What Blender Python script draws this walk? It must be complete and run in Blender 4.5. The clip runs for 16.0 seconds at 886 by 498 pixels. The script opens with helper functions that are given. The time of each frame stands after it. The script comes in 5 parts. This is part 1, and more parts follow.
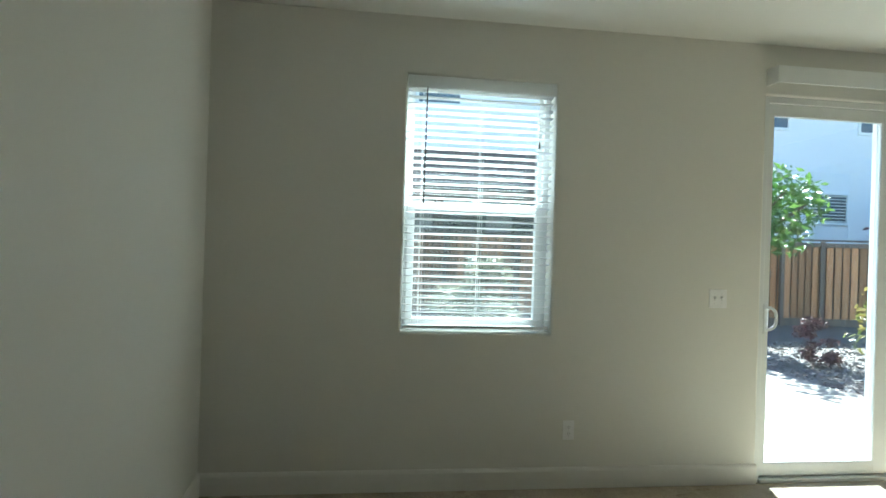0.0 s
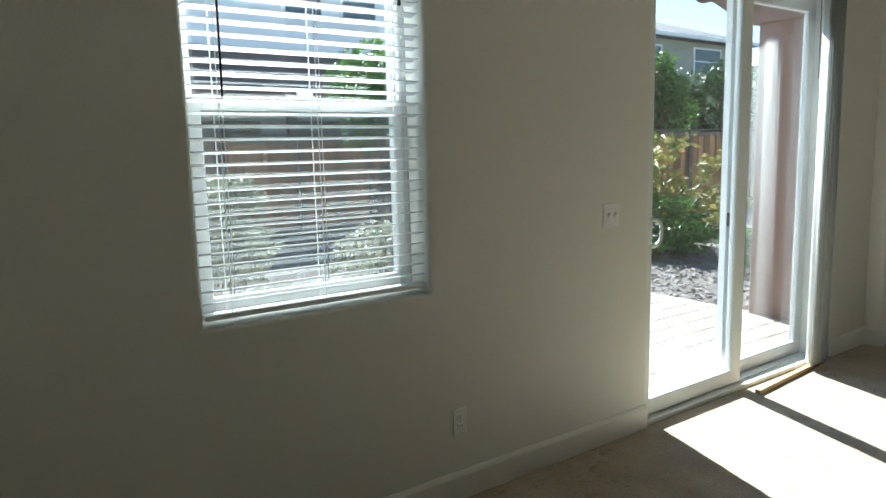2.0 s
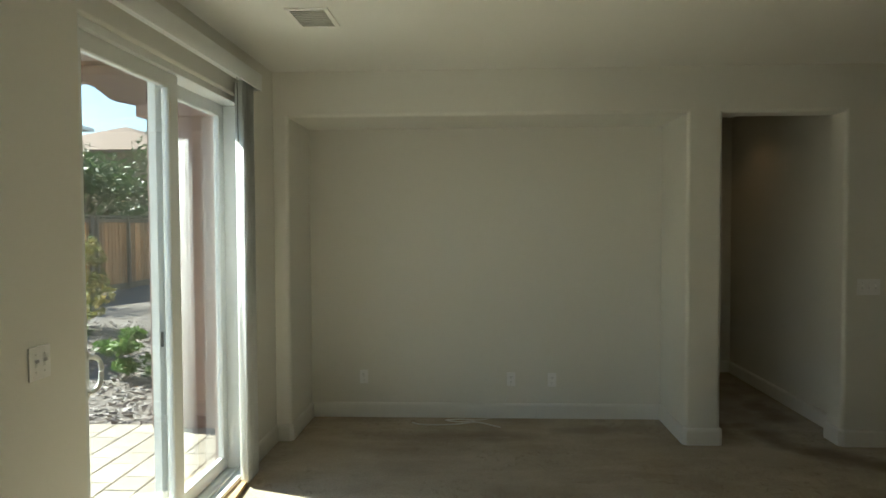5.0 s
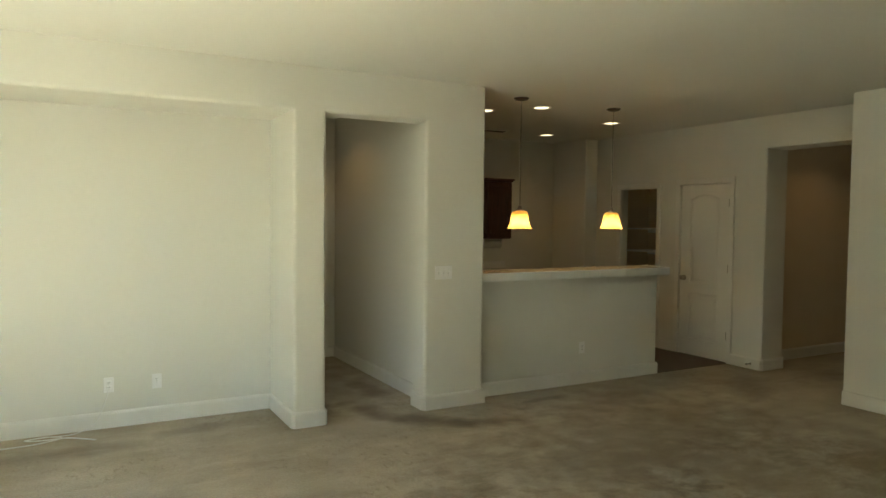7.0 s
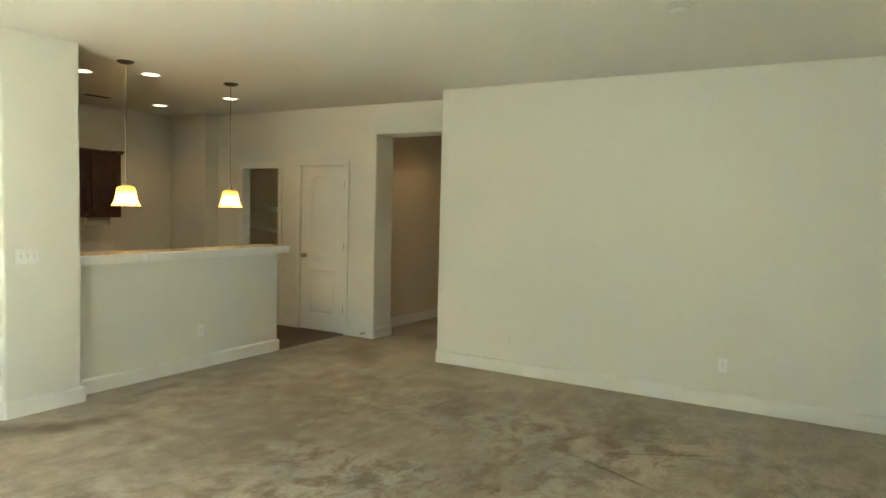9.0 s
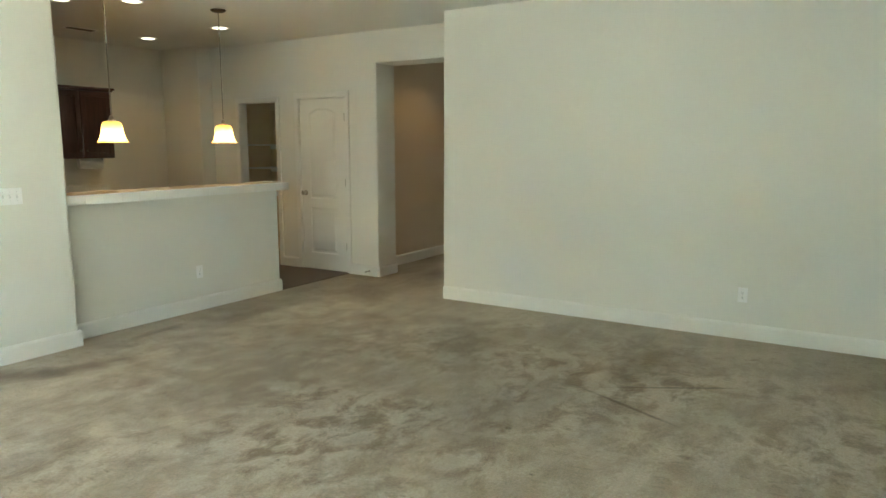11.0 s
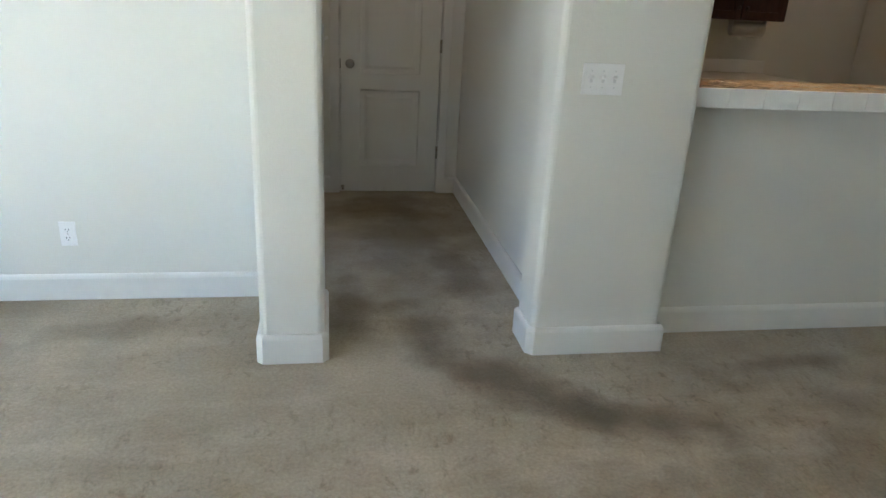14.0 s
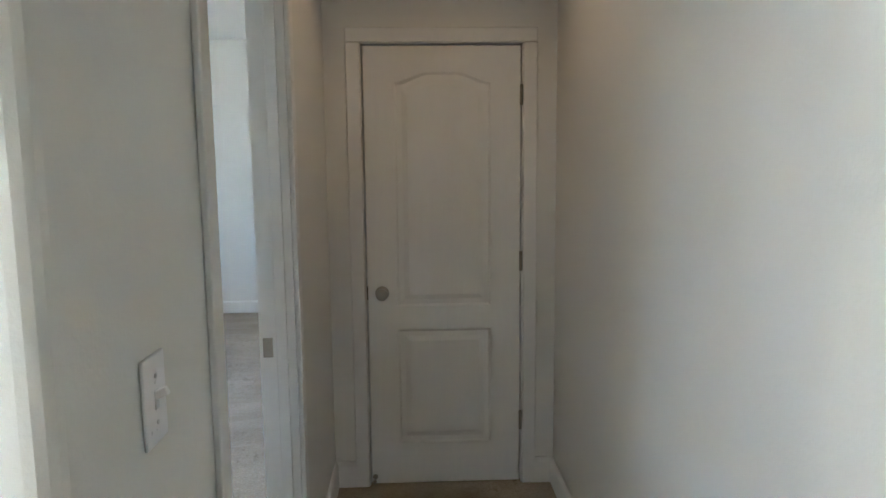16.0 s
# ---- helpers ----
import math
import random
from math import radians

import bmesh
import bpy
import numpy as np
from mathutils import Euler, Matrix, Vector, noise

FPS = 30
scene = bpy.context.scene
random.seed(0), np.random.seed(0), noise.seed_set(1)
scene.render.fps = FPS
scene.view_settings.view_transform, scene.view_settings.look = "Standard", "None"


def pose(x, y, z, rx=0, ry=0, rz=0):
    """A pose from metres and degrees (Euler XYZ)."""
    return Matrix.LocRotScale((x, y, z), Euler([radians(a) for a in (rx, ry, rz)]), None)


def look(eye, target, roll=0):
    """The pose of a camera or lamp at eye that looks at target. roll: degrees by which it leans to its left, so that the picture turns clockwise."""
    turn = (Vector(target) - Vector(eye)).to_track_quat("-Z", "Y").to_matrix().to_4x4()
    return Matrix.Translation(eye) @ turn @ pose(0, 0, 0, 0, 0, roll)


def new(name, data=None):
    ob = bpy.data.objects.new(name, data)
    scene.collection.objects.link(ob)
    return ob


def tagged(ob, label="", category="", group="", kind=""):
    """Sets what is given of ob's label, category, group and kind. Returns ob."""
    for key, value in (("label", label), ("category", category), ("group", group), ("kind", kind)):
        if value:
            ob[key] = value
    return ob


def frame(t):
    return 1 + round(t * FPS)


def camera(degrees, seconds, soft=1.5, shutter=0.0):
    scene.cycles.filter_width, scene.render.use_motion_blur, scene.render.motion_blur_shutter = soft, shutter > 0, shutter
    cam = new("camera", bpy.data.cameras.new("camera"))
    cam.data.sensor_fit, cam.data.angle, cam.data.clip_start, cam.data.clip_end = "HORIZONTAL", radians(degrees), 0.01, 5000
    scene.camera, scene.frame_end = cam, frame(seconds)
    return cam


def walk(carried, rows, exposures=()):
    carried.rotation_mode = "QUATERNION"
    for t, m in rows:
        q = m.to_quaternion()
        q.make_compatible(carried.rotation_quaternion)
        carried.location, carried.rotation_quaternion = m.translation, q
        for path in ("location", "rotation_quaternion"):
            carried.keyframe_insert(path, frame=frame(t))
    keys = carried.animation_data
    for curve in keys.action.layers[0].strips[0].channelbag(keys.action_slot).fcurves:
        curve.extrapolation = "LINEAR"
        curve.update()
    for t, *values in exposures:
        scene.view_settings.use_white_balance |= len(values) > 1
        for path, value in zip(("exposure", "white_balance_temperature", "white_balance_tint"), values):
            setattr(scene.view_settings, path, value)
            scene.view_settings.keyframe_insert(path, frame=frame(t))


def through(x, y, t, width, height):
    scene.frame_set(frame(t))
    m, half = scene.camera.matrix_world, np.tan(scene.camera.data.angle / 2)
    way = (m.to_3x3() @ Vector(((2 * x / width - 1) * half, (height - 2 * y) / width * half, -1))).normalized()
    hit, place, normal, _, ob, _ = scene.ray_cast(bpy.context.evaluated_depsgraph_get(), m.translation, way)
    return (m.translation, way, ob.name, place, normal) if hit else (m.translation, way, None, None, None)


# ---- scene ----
cam = camera(65.7, 16.0)
PATH = [
    (0, (2.008, -0.475, 1.402), (0.031, -0.177, 1.401), 1.8),
    (0.5, (1.525, -0.613, 1.407), (-0.44, -0.238, 1.394), 1.2),
    (1, (1.04, -0.777, 1.482), (-0.868, -0.198, 1.334), -0.2),
    (1.5, (0.624, -0.785, 1.445), (-1.165, 0.079, 1.221), -0.9),
    (2, (0.309, -0.729, 1.473), (-1.309, 0.412, 1.191), -1.4),
    (2.5, (0.016, -0.693, 1.503), (-1.22, 0.84, 1.151), -1.2),
    (3, (-0.158, -0.61, 1.522), (-0.929, 1.190, 1.116), -0.4),
    (3.5, (-0.218, -0.497, 1.534), (-0.686, 1.423, 1.234), 1.0),
    (3.7, (-0.248, -0.467, 1.552), (-0.625, 1.482, 1.308), 1.0),
    (5.8, (-0.47, -0.416, 1.615), (-0.263, 1.572, 1.557), 0.6),
    (6, (-0.46, -0.417, 1.615), (-0.116, 1.552, 1.547), 1.1),
    (6.5, (-0.419, -0.441, 1.616), (0.278, 1.432, 1.534), 0.9),
    (7, (-0.409, -0.436, 1.595), (0.554, 1.315, 1.51), 0.6),
    (7.5, (-0.377, -0.447, 1.586), (0.814, 1.157, 1.493), 0.8),
    (8, (-0.346, -0.463, 1.593), (1.047, 0.968, 1.485), 0.6),
    (8.5, (-0.296, -0.49, 1.581), (1.268, 0.751, 1.468), 0.8),
    (9, (-0.291, -0.478, 1.584), (1.419, 0.553, 1.459), 1.4),
    (9.2, (-0.282, -0.489, 1.571), (1.472, 0.464, 1.448), 1.4),
    (10.2, (-0.15, -0.44, 1.55), (1.702, 0.29, 1.358), 1.4),
    (11.3, (0.051, -0.28, 1.468), (1.59, 0.953, 1.132), 0.9),
    (11.5, (0.155, -0.189, 1.448), (1.589, 1.161, 1.097), 2.3),
    (12, (0.426, 0.16, 1.429), (1.635, 1.702, 1.028), 2.3),
    (12.5, (0.75, 0.562, 1.433), (1.61, 2.31, 0.982), 4.2),
    (13, (0.979, 1.07, 1.417), (1.641, 2.882, 0.891), 4.7),
    (13.5, (1.188, 1.572, 1.413), (1.704, 3.406, 0.805), 3.2),
    (14, (1.355, 2.113, 1.421), (1.684, 3.959, 0.724), 3.1),
    (14.5, (1.481, 2.656, 1.466), (1.739, 4.541, 0.849), 1.0),
    (15, (1.638, 3.168, 1.5), (1.8, 5.079, 0.934), 1.8),
    (15.2, (1.652, 3.303, 1.505), (1.805, 5.257, 1.108), 1.4),
    (15.5, (1.656, 3.577, 1.553), (1.783, 5.56, 1.323), 1.0),
    (15.8, (1.662, 3.785, 1.525), (1.756, 5.79, 1.29), 0.0),
    (16, (1.676, 3.986, 1.529), (1.751, 5.968, 1.275), -0.6),
]
EXPOSURES = [(0, 3.12, 5500, 1), (1.0, 3.04, 5600, 4), (1.5, 2.86, 5720, 6), (2.0, 2.53, 5760, 7), (2.5, 2.05, 5700, 7), (3.0, 1.86, 5800, 7), (3.7, 1.83, 5850, 6), (5.8, 3.26, 6700, 1), (7.0, 4.34, 6620, 0), (9.2, 5.62, 6080, -1),
             (11.3, 5.66, 5450, 0), (12.5, 5.40, 5200, 2), (13.2, 5.20, 5130, 8), (14.5, 4.90, 5100, 13), (15.5, 4.95, 5050, 15), (16, 5.28, 5100, 15)]
walk(cam, [(t, look(eye, target, roll)) for t, eye, target, roll in PATH], EXPOSURES)

# ---- daylight ----
SUN_AZ = Vector((-1.0, 0.328))
SUN_EL = radians(40.4)
world = bpy.data.worlds.new("sky")
scene.world = world
world.use_nodes = True
wn = world.node_tree.nodes
sky = wn.new("ShaderNodeTexSky")
sky.sky_type, sky.sun_disc = "NISHITA", False
sky.sun_elevation, sky.sun_rotation = SUN_EL, math.atan2(SUN_AZ.x, SUN_AZ.y)
sky.air_density, sky.dust_density, sky.ozone_density = 1.0, 0.3, 2.5
wn["Background"].inputs[1].default_value = 0.064
world.node_tree.links.new(sky.outputs[0], wn["Background"].inputs[0])
sun = new("sun", bpy.data.lights.new("sun", "SUN"))
sun.data.energy, sun.data.angle, sun.data.color = 5.0, radians(0.53), (1.0, 0.96, 0.90)
flat = SUN_AZ.normalized() * math.cos(SUN_EL)
sun.matrix_world = look((flat.x * 30, flat.y * 30, math.sin(SUN_EL) * 30), (0, 0, 0))


# ---- materials ----
def shader(name):
    m = bpy.data.materials.new(name)
    m.use_nodes = True
    nt = m.node_tree
    return m, nt, nt.nodes["Principled BSDF"]


def mix_rgb(nt, fac, a, b, mode="MIX"):
    n = nt.nodes.new("ShaderNodeMix")
    n.data_type, n.blend_type = "RGBA", mode
    for socket, v in ((0, fac), (6, a), (7, b)):
        if hasattr(v, "is_output"):
            nt.links.new(v, n.inputs[socket])
        elif socket == 0:
            n.inputs[0].default_value = v
        else:
            n.inputs[socket].default_value = (*v[:3], 1)
    return n.outputs[2]


def noise_tex(nt, scale, detail=4, rough=0.6, stretch=None, coord="Object", distort=0.0):
    tc = nt.nodes.new("ShaderNodeTexCoord")
    mp = nt.nodes.new("ShaderNodeMapping")
    nt.links.new(tc.outputs[coord], mp.inputs[0])
    if stretch:
        mp.inputs["Scale"].default_value = stretch
    n = nt.nodes.new("ShaderNodeTexNoise")
    n.inputs["Scale"].default_value, n.inputs["Detail"].default_value = scale, detail
    n.inputs["Roughness"].default_value, n.inputs["Distortion"].default_value = rough, distort
    nt.links.new(mp.outputs[0], n.inputs["Vector"])
    return n.outputs["Fac"]


def ramp(nt, fac, stops):
    r = nt.nodes.new("ShaderNodeValToRGB")
    nt.links.new(fac, r.inputs[0])
    while len(r.color_ramp.elements) < len(stops):
        r.color_ramp.elements.new(0.5)
    for e, (p, c) in zip(r.color_ramp.elements, stops):
        e.position = p
        e.color = (*c, 1) if len(c) == 3 else c
    return r.outputs[0]


def bump(nt, bsdf, height, strength=0.2, dist=0.01):
    b = nt.nodes.new("ShaderNodeBump")
    b.inputs["Strength"].default_value, b.inputs["Distance"].default_value = strength, dist
    nt.links.new(height, b.inputs["Height"])
    nt.links.new(b.outputs[0], bsdf.inputs["Normal"])


def surf(name, base, rough=0.6, metal=0.0, dark=0.8, big=1.5, fine=40, bumps=0.15, dist=0.002, stretch=None, per_piece=0.0, sheen=0.0):
    """A plain surface with broad stains, fine grain and relief."""
    m, nt, p = shader(name)
    lo = tuple(c * dark for c in base)
    col = mix_rgb(nt, ramp(nt, noise_tex(nt, big, 5, 0.62, stretch), [(0.3, (0, 0, 0)), (0.7, (1, 1, 1))]), lo, base)
    f = noise_tex(nt, fine, 3, 0.6, stretch)
    col = mix_rgb(nt, 0.25, col, mix_rgb(nt, f, tuple(c * dark for c in base), tuple(min(1, c * 1.12) for c in base)))
    if per_piece:
        info = nt.nodes.new("ShaderNodeObjectInfo")
        k = nt.nodes.new("ShaderNodeMapRange")
        k.inputs[3].default_value, k.inputs[4].default_value = 1 - per_piece, 1 + per_piece
        nt.links.new(info.outputs["Random"], k.inputs[0])
        col = mix_rgb(nt, 1.0, col, k.outputs[0], "MULTIPLY")
    nt.links.new(col, p.inputs["Base Color"])
    p.inputs["Metallic"].default_value = metal
    rr = nt.nodes.new("ShaderNodeMapRange")
    rr.inputs[3].default_value, rr.inputs[4].default_value = max(0.02, rough - 0.08), min(1, rough + 0.08)
    nt.links.new(f, rr.inputs[0])
    nt.links.new(rr.outputs[0], p.inputs["Roughness"])
    if sheen:
        p.inputs["Sheen Weight"].default_value = sheen
    if bumps:
        bump(nt, p, f, bumps, dist)
    return m


def wall_paint(name, base):
    """Rolled paint on orange-peel plaster."""
    m, nt, p = shader(name)
    broad = noise_tex(nt, 0.7, 3)
    col = mix_rgb(nt, broad, tuple(c * 0.96 for c in base), base)
    scuff = ramp(nt, noise_tex(nt, 5.0, 6, 0.7), [(0.68, (0, 0, 0)), (0.8, (1, 1, 1))])
    col = mix_rgb(nt, mix_rgb(nt, 1.0, scuff, (0.10, 0.10, 0.10), "MULTIPLY"), col, tuple(c * 0.75 for c in base))
    nt.links.new(col, p.inputs["Base Color"])
    p.inputs["Roughness"].default_value = 0.55
    p.inputs["Specular IOR Level"].default_value = 0.35
    peel = ramp(nt, noise_tex(nt, 115, 3, 0.55), [(0.40, (0, 0, 0)), (0.62, (1, 1, 1))])
    bump(nt, p, peel, 0.11, 0.002)
    return m


def carpet_mat():
    """Cut-pile carpet: matted patches, traffic stains, tufts."""
    m, nt, p = shader("carpet")
    base, light, worn, soil = (0.330, 0.273, 0.192), (0.450, 0.388, 0.292), (0.180, 0.138, 0.088), (0.095, 0.069, 0.042)
    mid = ramp(nt, noise_tex(nt, 1.6, 6, 0.58), [(0.34, (0, 0, 0)), (0.66, (1, 1, 1))])
    col = mix_rgb(nt, mid, base, light)
    nap = ramp(nt, noise_tex(nt, 2.4, 4, 0.55, (0.5, 2.2, 1.0), distort=0.4), [(0.50, (0, 0, 0)), (0.72, (0.5, 0.5, 0.5))])
    col = mix_rgb(nt, nap, col, (0.52, 0.445, 0.345))
    # matted traffic area in the middle of the room
    spread = nt.nodes.new("ShaderNodeVectorMath")
    spread.operation = "DISTANCE"
    spread.inputs[1].default_value = (2.7, 1.1, 0)
    where = nt.nodes.new("ShaderNodeTexCoord")
    nt.links.new(where.outputs["Object"], spread.inputs[0])
    reach = nt.nodes.new("ShaderNodeMapRange")
    reach.inputs[1].default_value, reach.inputs[2].default_value = 1.3, 3.0
    reach.inputs[3].default_value, reach.inputs[4].default_value = 1.0, 0.14
    nt.links.new(spread.outputs["Value"], reach.inputs[0])
    zone = ramp(nt, noise_tex(nt, 0.8, 4, 0.55), [(0.40, (0.18, 0.18, 0.18)), (0.58, (0.88, 0.88, 0.88))])
    zone = mix_rgb(nt, 1.0, zone, reach.outputs[0], "MULTIPLY")
    mat = noise_tex(nt, 4.6, 15, 0.70, (0.9, 1.2, 1.0), distort=0.3)
    blotch = ramp(nt, mat, [(0.485, (0, 0, 0)), (0.60, (1, 1, 1))])
    lifted = ramp(nt, mat, [(0.36, (0, 0, 0)), (0.45, (0.7, 0.7, 0.7)), (0.495, (0, 0, 0))])
    col = mix_rgb(nt, mix_rgb(nt, 1.0, zone, lifted, "MULTIPLY"), col, (0.52, 0.46, 0.36))
    col = mix_rgb(nt, mix_rgb(nt, 1.0, zone, blotch, "MULTIPLY"), col, worn)
    speck = ramp(nt, noise_tex(nt, 17, 5, 0.65), [(0.58, (0, 0, 0)), (0.72, (1, 1, 1))])
    col = mix_rgb(nt, mix_rgb(nt, 1.0, mix_rgb(nt, 1.0, speck, zone, "MULTIPLY"), (0.45, 0.45, 0.45), "MULTIPLY"), col, worn)
    # dark spots, some for pile dents whose shade is put into the colour
    spots = ramp(nt, noise_tex(nt, 5.3, 3, 0.5), [(0.735, (0, 0, 0)), (0.76, (1, 1, 1))])
    col = mix_rgb(nt, mix_rgb(nt, 1.0, spots, (0.7, 0.7, 0.7), "MULTIPLY"), col, soil)
    tc = nt.nodes.new("ShaderNodeTexCoord")
    wob = nt.nodes.new("ShaderNodeTexNoise")
    wob.inputs["Scale"].default_value, wob.inputs["Detail"].default_value = 5.0, 4
    nt.links.new(tc.outputs["Object"], wob.inputs["Vector"])
    # long soiled smears, broad darker areas and crease lines: centre x, y, half length, half width, turn, strength
    for cx, cy, hl, hw, turn, k in SMEARS_AND_CREASES:
        mp = nt.nodes.new("ShaderNodeMapping")
        mp.vector_type = "TEXTURE"
        mp.inputs["Location"].default_value = (cx, cy, 0)
        mp.inputs["Rotation"].default_value = (0, 0, radians(turn))
        mp.inputs["Scale"].default_value = (hl, hw, 10)
        nt.links.new(tc.outputs["Object"], mp.inputs[0])
        ln = nt.nodes.new("ShaderNodeVectorMath")
        ln.operation = "LENGTH"
        nt.links.new(mp.outputs[0], ln.inputs[0])
        add = nt.nodes.new("ShaderNodeMath")
        add.operation = "MULTIPLY_ADD"
        nt.links.new(wob.outputs["Fac"], add.inputs[0])
        add.inputs[1].default_value = 1.3
        nt.links.new(ln.outputs["Value"], add.inputs[2])
        mask = ramp(nt, add.outputs[0], [(0.55, (k, k, k)), (1.0, (0, 0, 0))])
        sc = nt.nodes.new("ShaderNodeMath")
        sc.operation = "MULTIPLY"
        sc.inputs[1].default_value = 0.62
        nt.links.new(add.outputs[0], sc.inputs[0])
        nt.links.new(sc.outputs[0], mask.node.inputs[0])
        col = mix_rgb(nt, mask, col, soil)
    feather = ramp(nt, noise_tex(nt, 15, 12, 0.74, (1.5, 0.8, 1.0), distort=0.5), [(0.53, (0, 0, 0)), (0.64, (0.60, 0.60, 0.60))])
    area = ramp(nt, noise_tex(nt, 1.1, 4, 0.6), [(0.44, (0, 0, 0)), (0.57, (1, 1, 1))])
    col = mix_rgb(nt, mix_rgb(nt, 1.0, feather, area, "MULTIPLY"), col, worn)
    tuft = noise_tex(nt, 75, 5, 0.8)
    col = mix_rgb(nt, 0.9, col, mix_rgb(nt, tuft, (0.18, 0.18, 0.18), (0.87, 0.87, 0.87)), "OVERLAY")
    nt.links.new(col, p.inputs["Base Color"])
    p.inputs["Roughness"].default_value = 0.95
    p.inputs["Specular IOR Level"].default_value = 0.1
    p.inputs["Sheen Weight"].default_value = 0.15
    h = mix_rgb(nt, 0.55, tuft, noise_tex(nt, 11, 8, 0.75))
    bump(nt, p, h, 0.7, 0.012)
    return m


def glass_mat(name, tint=(0.94, 0.97, 0.96), rough=0.0):
    m = bpy.data.materials.new(name)
    m.use_nodes = True
    nt = m.node_tree
    nt.nodes.remove(nt.nodes["Principled BSDF"])
    lw = nt.nodes.new("ShaderNodeLayerWeight")
    lw.inputs[0].default_value = 0.5
    pw, fr = nt.nodes.new("ShaderNodeMath"), nt.nodes.new("ShaderNodeMath")
    pw.operation, fr.operation = "POWER", "MULTIPLY_ADD"
    pw.inputs[1].default_value, fr.inputs[1].default_value, fr.inputs[2].default_value = 3.0, 0.85, 0.12
    nt.links.new(lw.outputs["Facing"], pw.inputs[0])
    nt.links.new(pw.outputs[0], fr.inputs[0])
    tr, gl, mx = nt.nodes.new("ShaderNodeBsdfTransparent"), nt.nodes.new("ShaderNodeBsdfGlossy"), nt.nodes.new("ShaderNodeMixShader")
    tr.inputs[0].default_value = (*tint, 1)
    gl.inputs["Roughness"].default_value = rough
    for i, s in ((0, fr), (1, tr), (2, gl)):
        nt.links.new(s.outputs[0], mx.inputs[i])
    nt.links.new(mx.outputs[0], nt.nodes["Material Output"].inputs[0])
    return m


def screen_mat():
    """Fine dark mesh, a little over half open."""
    m, nt, p = shader("insect_screen_mesh")
    p.inputs["Base Color"].default_value = (0.16, 0.165, 0.17, 1)
    p.inputs["Roughness"].default_value = 0.6
    tr, mx = nt.nodes.new("ShaderNodeBsdfTransparent"), nt.nodes.new("ShaderNodeMixShader")
    weave = nt.nodes.new("ShaderNodeMapRange")
    weave.inputs[3].default_value, weave.inputs[4].default_value = 0.24, 0.34
    nt.links.new(noise_tex(nt, 220, 2), weave.inputs[0])
    nt.links.new(weave.outputs[0], mx.inputs[0])
    nt.links.new(tr.outputs[0], mx.inputs[1])
    nt.links.new(p.outputs[0], mx.inputs[2])
    nt.links.new(mx.outputs[0], nt.nodes["Material Output"].inputs[0])
    return m


def glow_mat(name, color, strength):
    m, nt, p = shader(name)
    p.inputs["Base Color"].default_value = (*color, 1)
    p.inputs["Emission Color"].default_value = (*color, 1)
    p.inputs["Emission Strength"].default_value = strength
    p.inputs["Roughness"].default_value = 0.3
    return m


def shade_mat():
    """Thin amber glass that passes the light of its bulb."""
    m, nt, p = shader("amber_glass_shade")
    swirl = noise_tex(nt, 14, 4, 0.6)
    col = mix_rgb(nt, swirl, (0.74, 0.42, 0.11), (0.86, 0.56, 0.19))
    p.inputs["Base Color"].default_value = (0.75, 0.50, 0.24, 1)
    p.inputs["Roughness"].default_value = 0.25
    tl, mx = nt.nodes.new("ShaderNodeBsdfTranslucent"), nt.nodes.new("ShaderNodeMixShader")
    nt.links.new(col, tl.inputs[0])
    mx.inputs[0].default_value = 0.7
    nt.links.new(p.outputs[0], mx.inputs[1])
    nt.links.new(tl.outputs[0], mx.inputs[2])
    nt.links.new(mx.outputs[0], nt.nodes["Material Output"].inputs[0])
    return m


def wood_mat(name, light, deep, rough=0.45, grain=(1, 1, 12), scale=3.0, per_piece=0.2, bumps=0.15):
    m, nt, p = shader(name)
    st = tuple(1.0 if g == max(grain) else 12.0 for g in grain)
    g1 = noise_tex(nt, scale, 7, 0.65, st, distort=0.6)
    col = mix_rgb(nt, ramp(nt, g1, [(0.3, (0, 0, 0)), (0.7, (1, 1, 1))]), deep, light)
    blot = noise_tex(nt, 1.3, 4)
    col = mix_rgb(nt, mix_rgb(nt, 1.0, blot, (0.5, 0.5, 0.5), "MULTIPLY"), col, deep)
    info = nt.nodes.new("ShaderNodeObjectInfo")
    k = nt.nodes.new("ShaderNodeMapRange")
    k.inputs[3].default_value, k.inputs[4].default_value = 1 - per_piece, 1 + per_piece
    nt.links.new(info.outputs["Random"], k.inputs[0])
    col = mix_rgb(nt, 1.0, col, k.outputs[0], "MULTIPLY")
    nt.links.new(col, p.inputs["Base Color"])
    p.inputs["Roughness"].default_value = rough
    bump(nt, p, g1, bumps, 0.003)
    return m


def leaf_mat(name, a, b):
    m, nt, p = shader(name)
    geo = nt.nodes.new("ShaderNodeNewGeometry")
    col = ramp(nt, geo.outputs["Random Per Island"], [(0.0, a), (1.0, b)])
    nt.links.new(col, p.inputs["Base Color"])
    p.inputs["Roughness"].default_value = 0.5
    tl = nt.nodes.new("ShaderNodeBsdfTranslucent")
    nt.links.new(col, tl.inputs[0])
    mx = nt.nodes.new("ShaderNodeMixShader")
    mx.inputs[0].default_value = 0.3
    nt.links.new(p.outputs[0], mx.inputs[1])
    nt.links.new(tl.outputs[0], mx.inputs[2])
    nt.links.new(mx.outputs[0], nt.nodes["Material Output"].inputs[0])
    return m


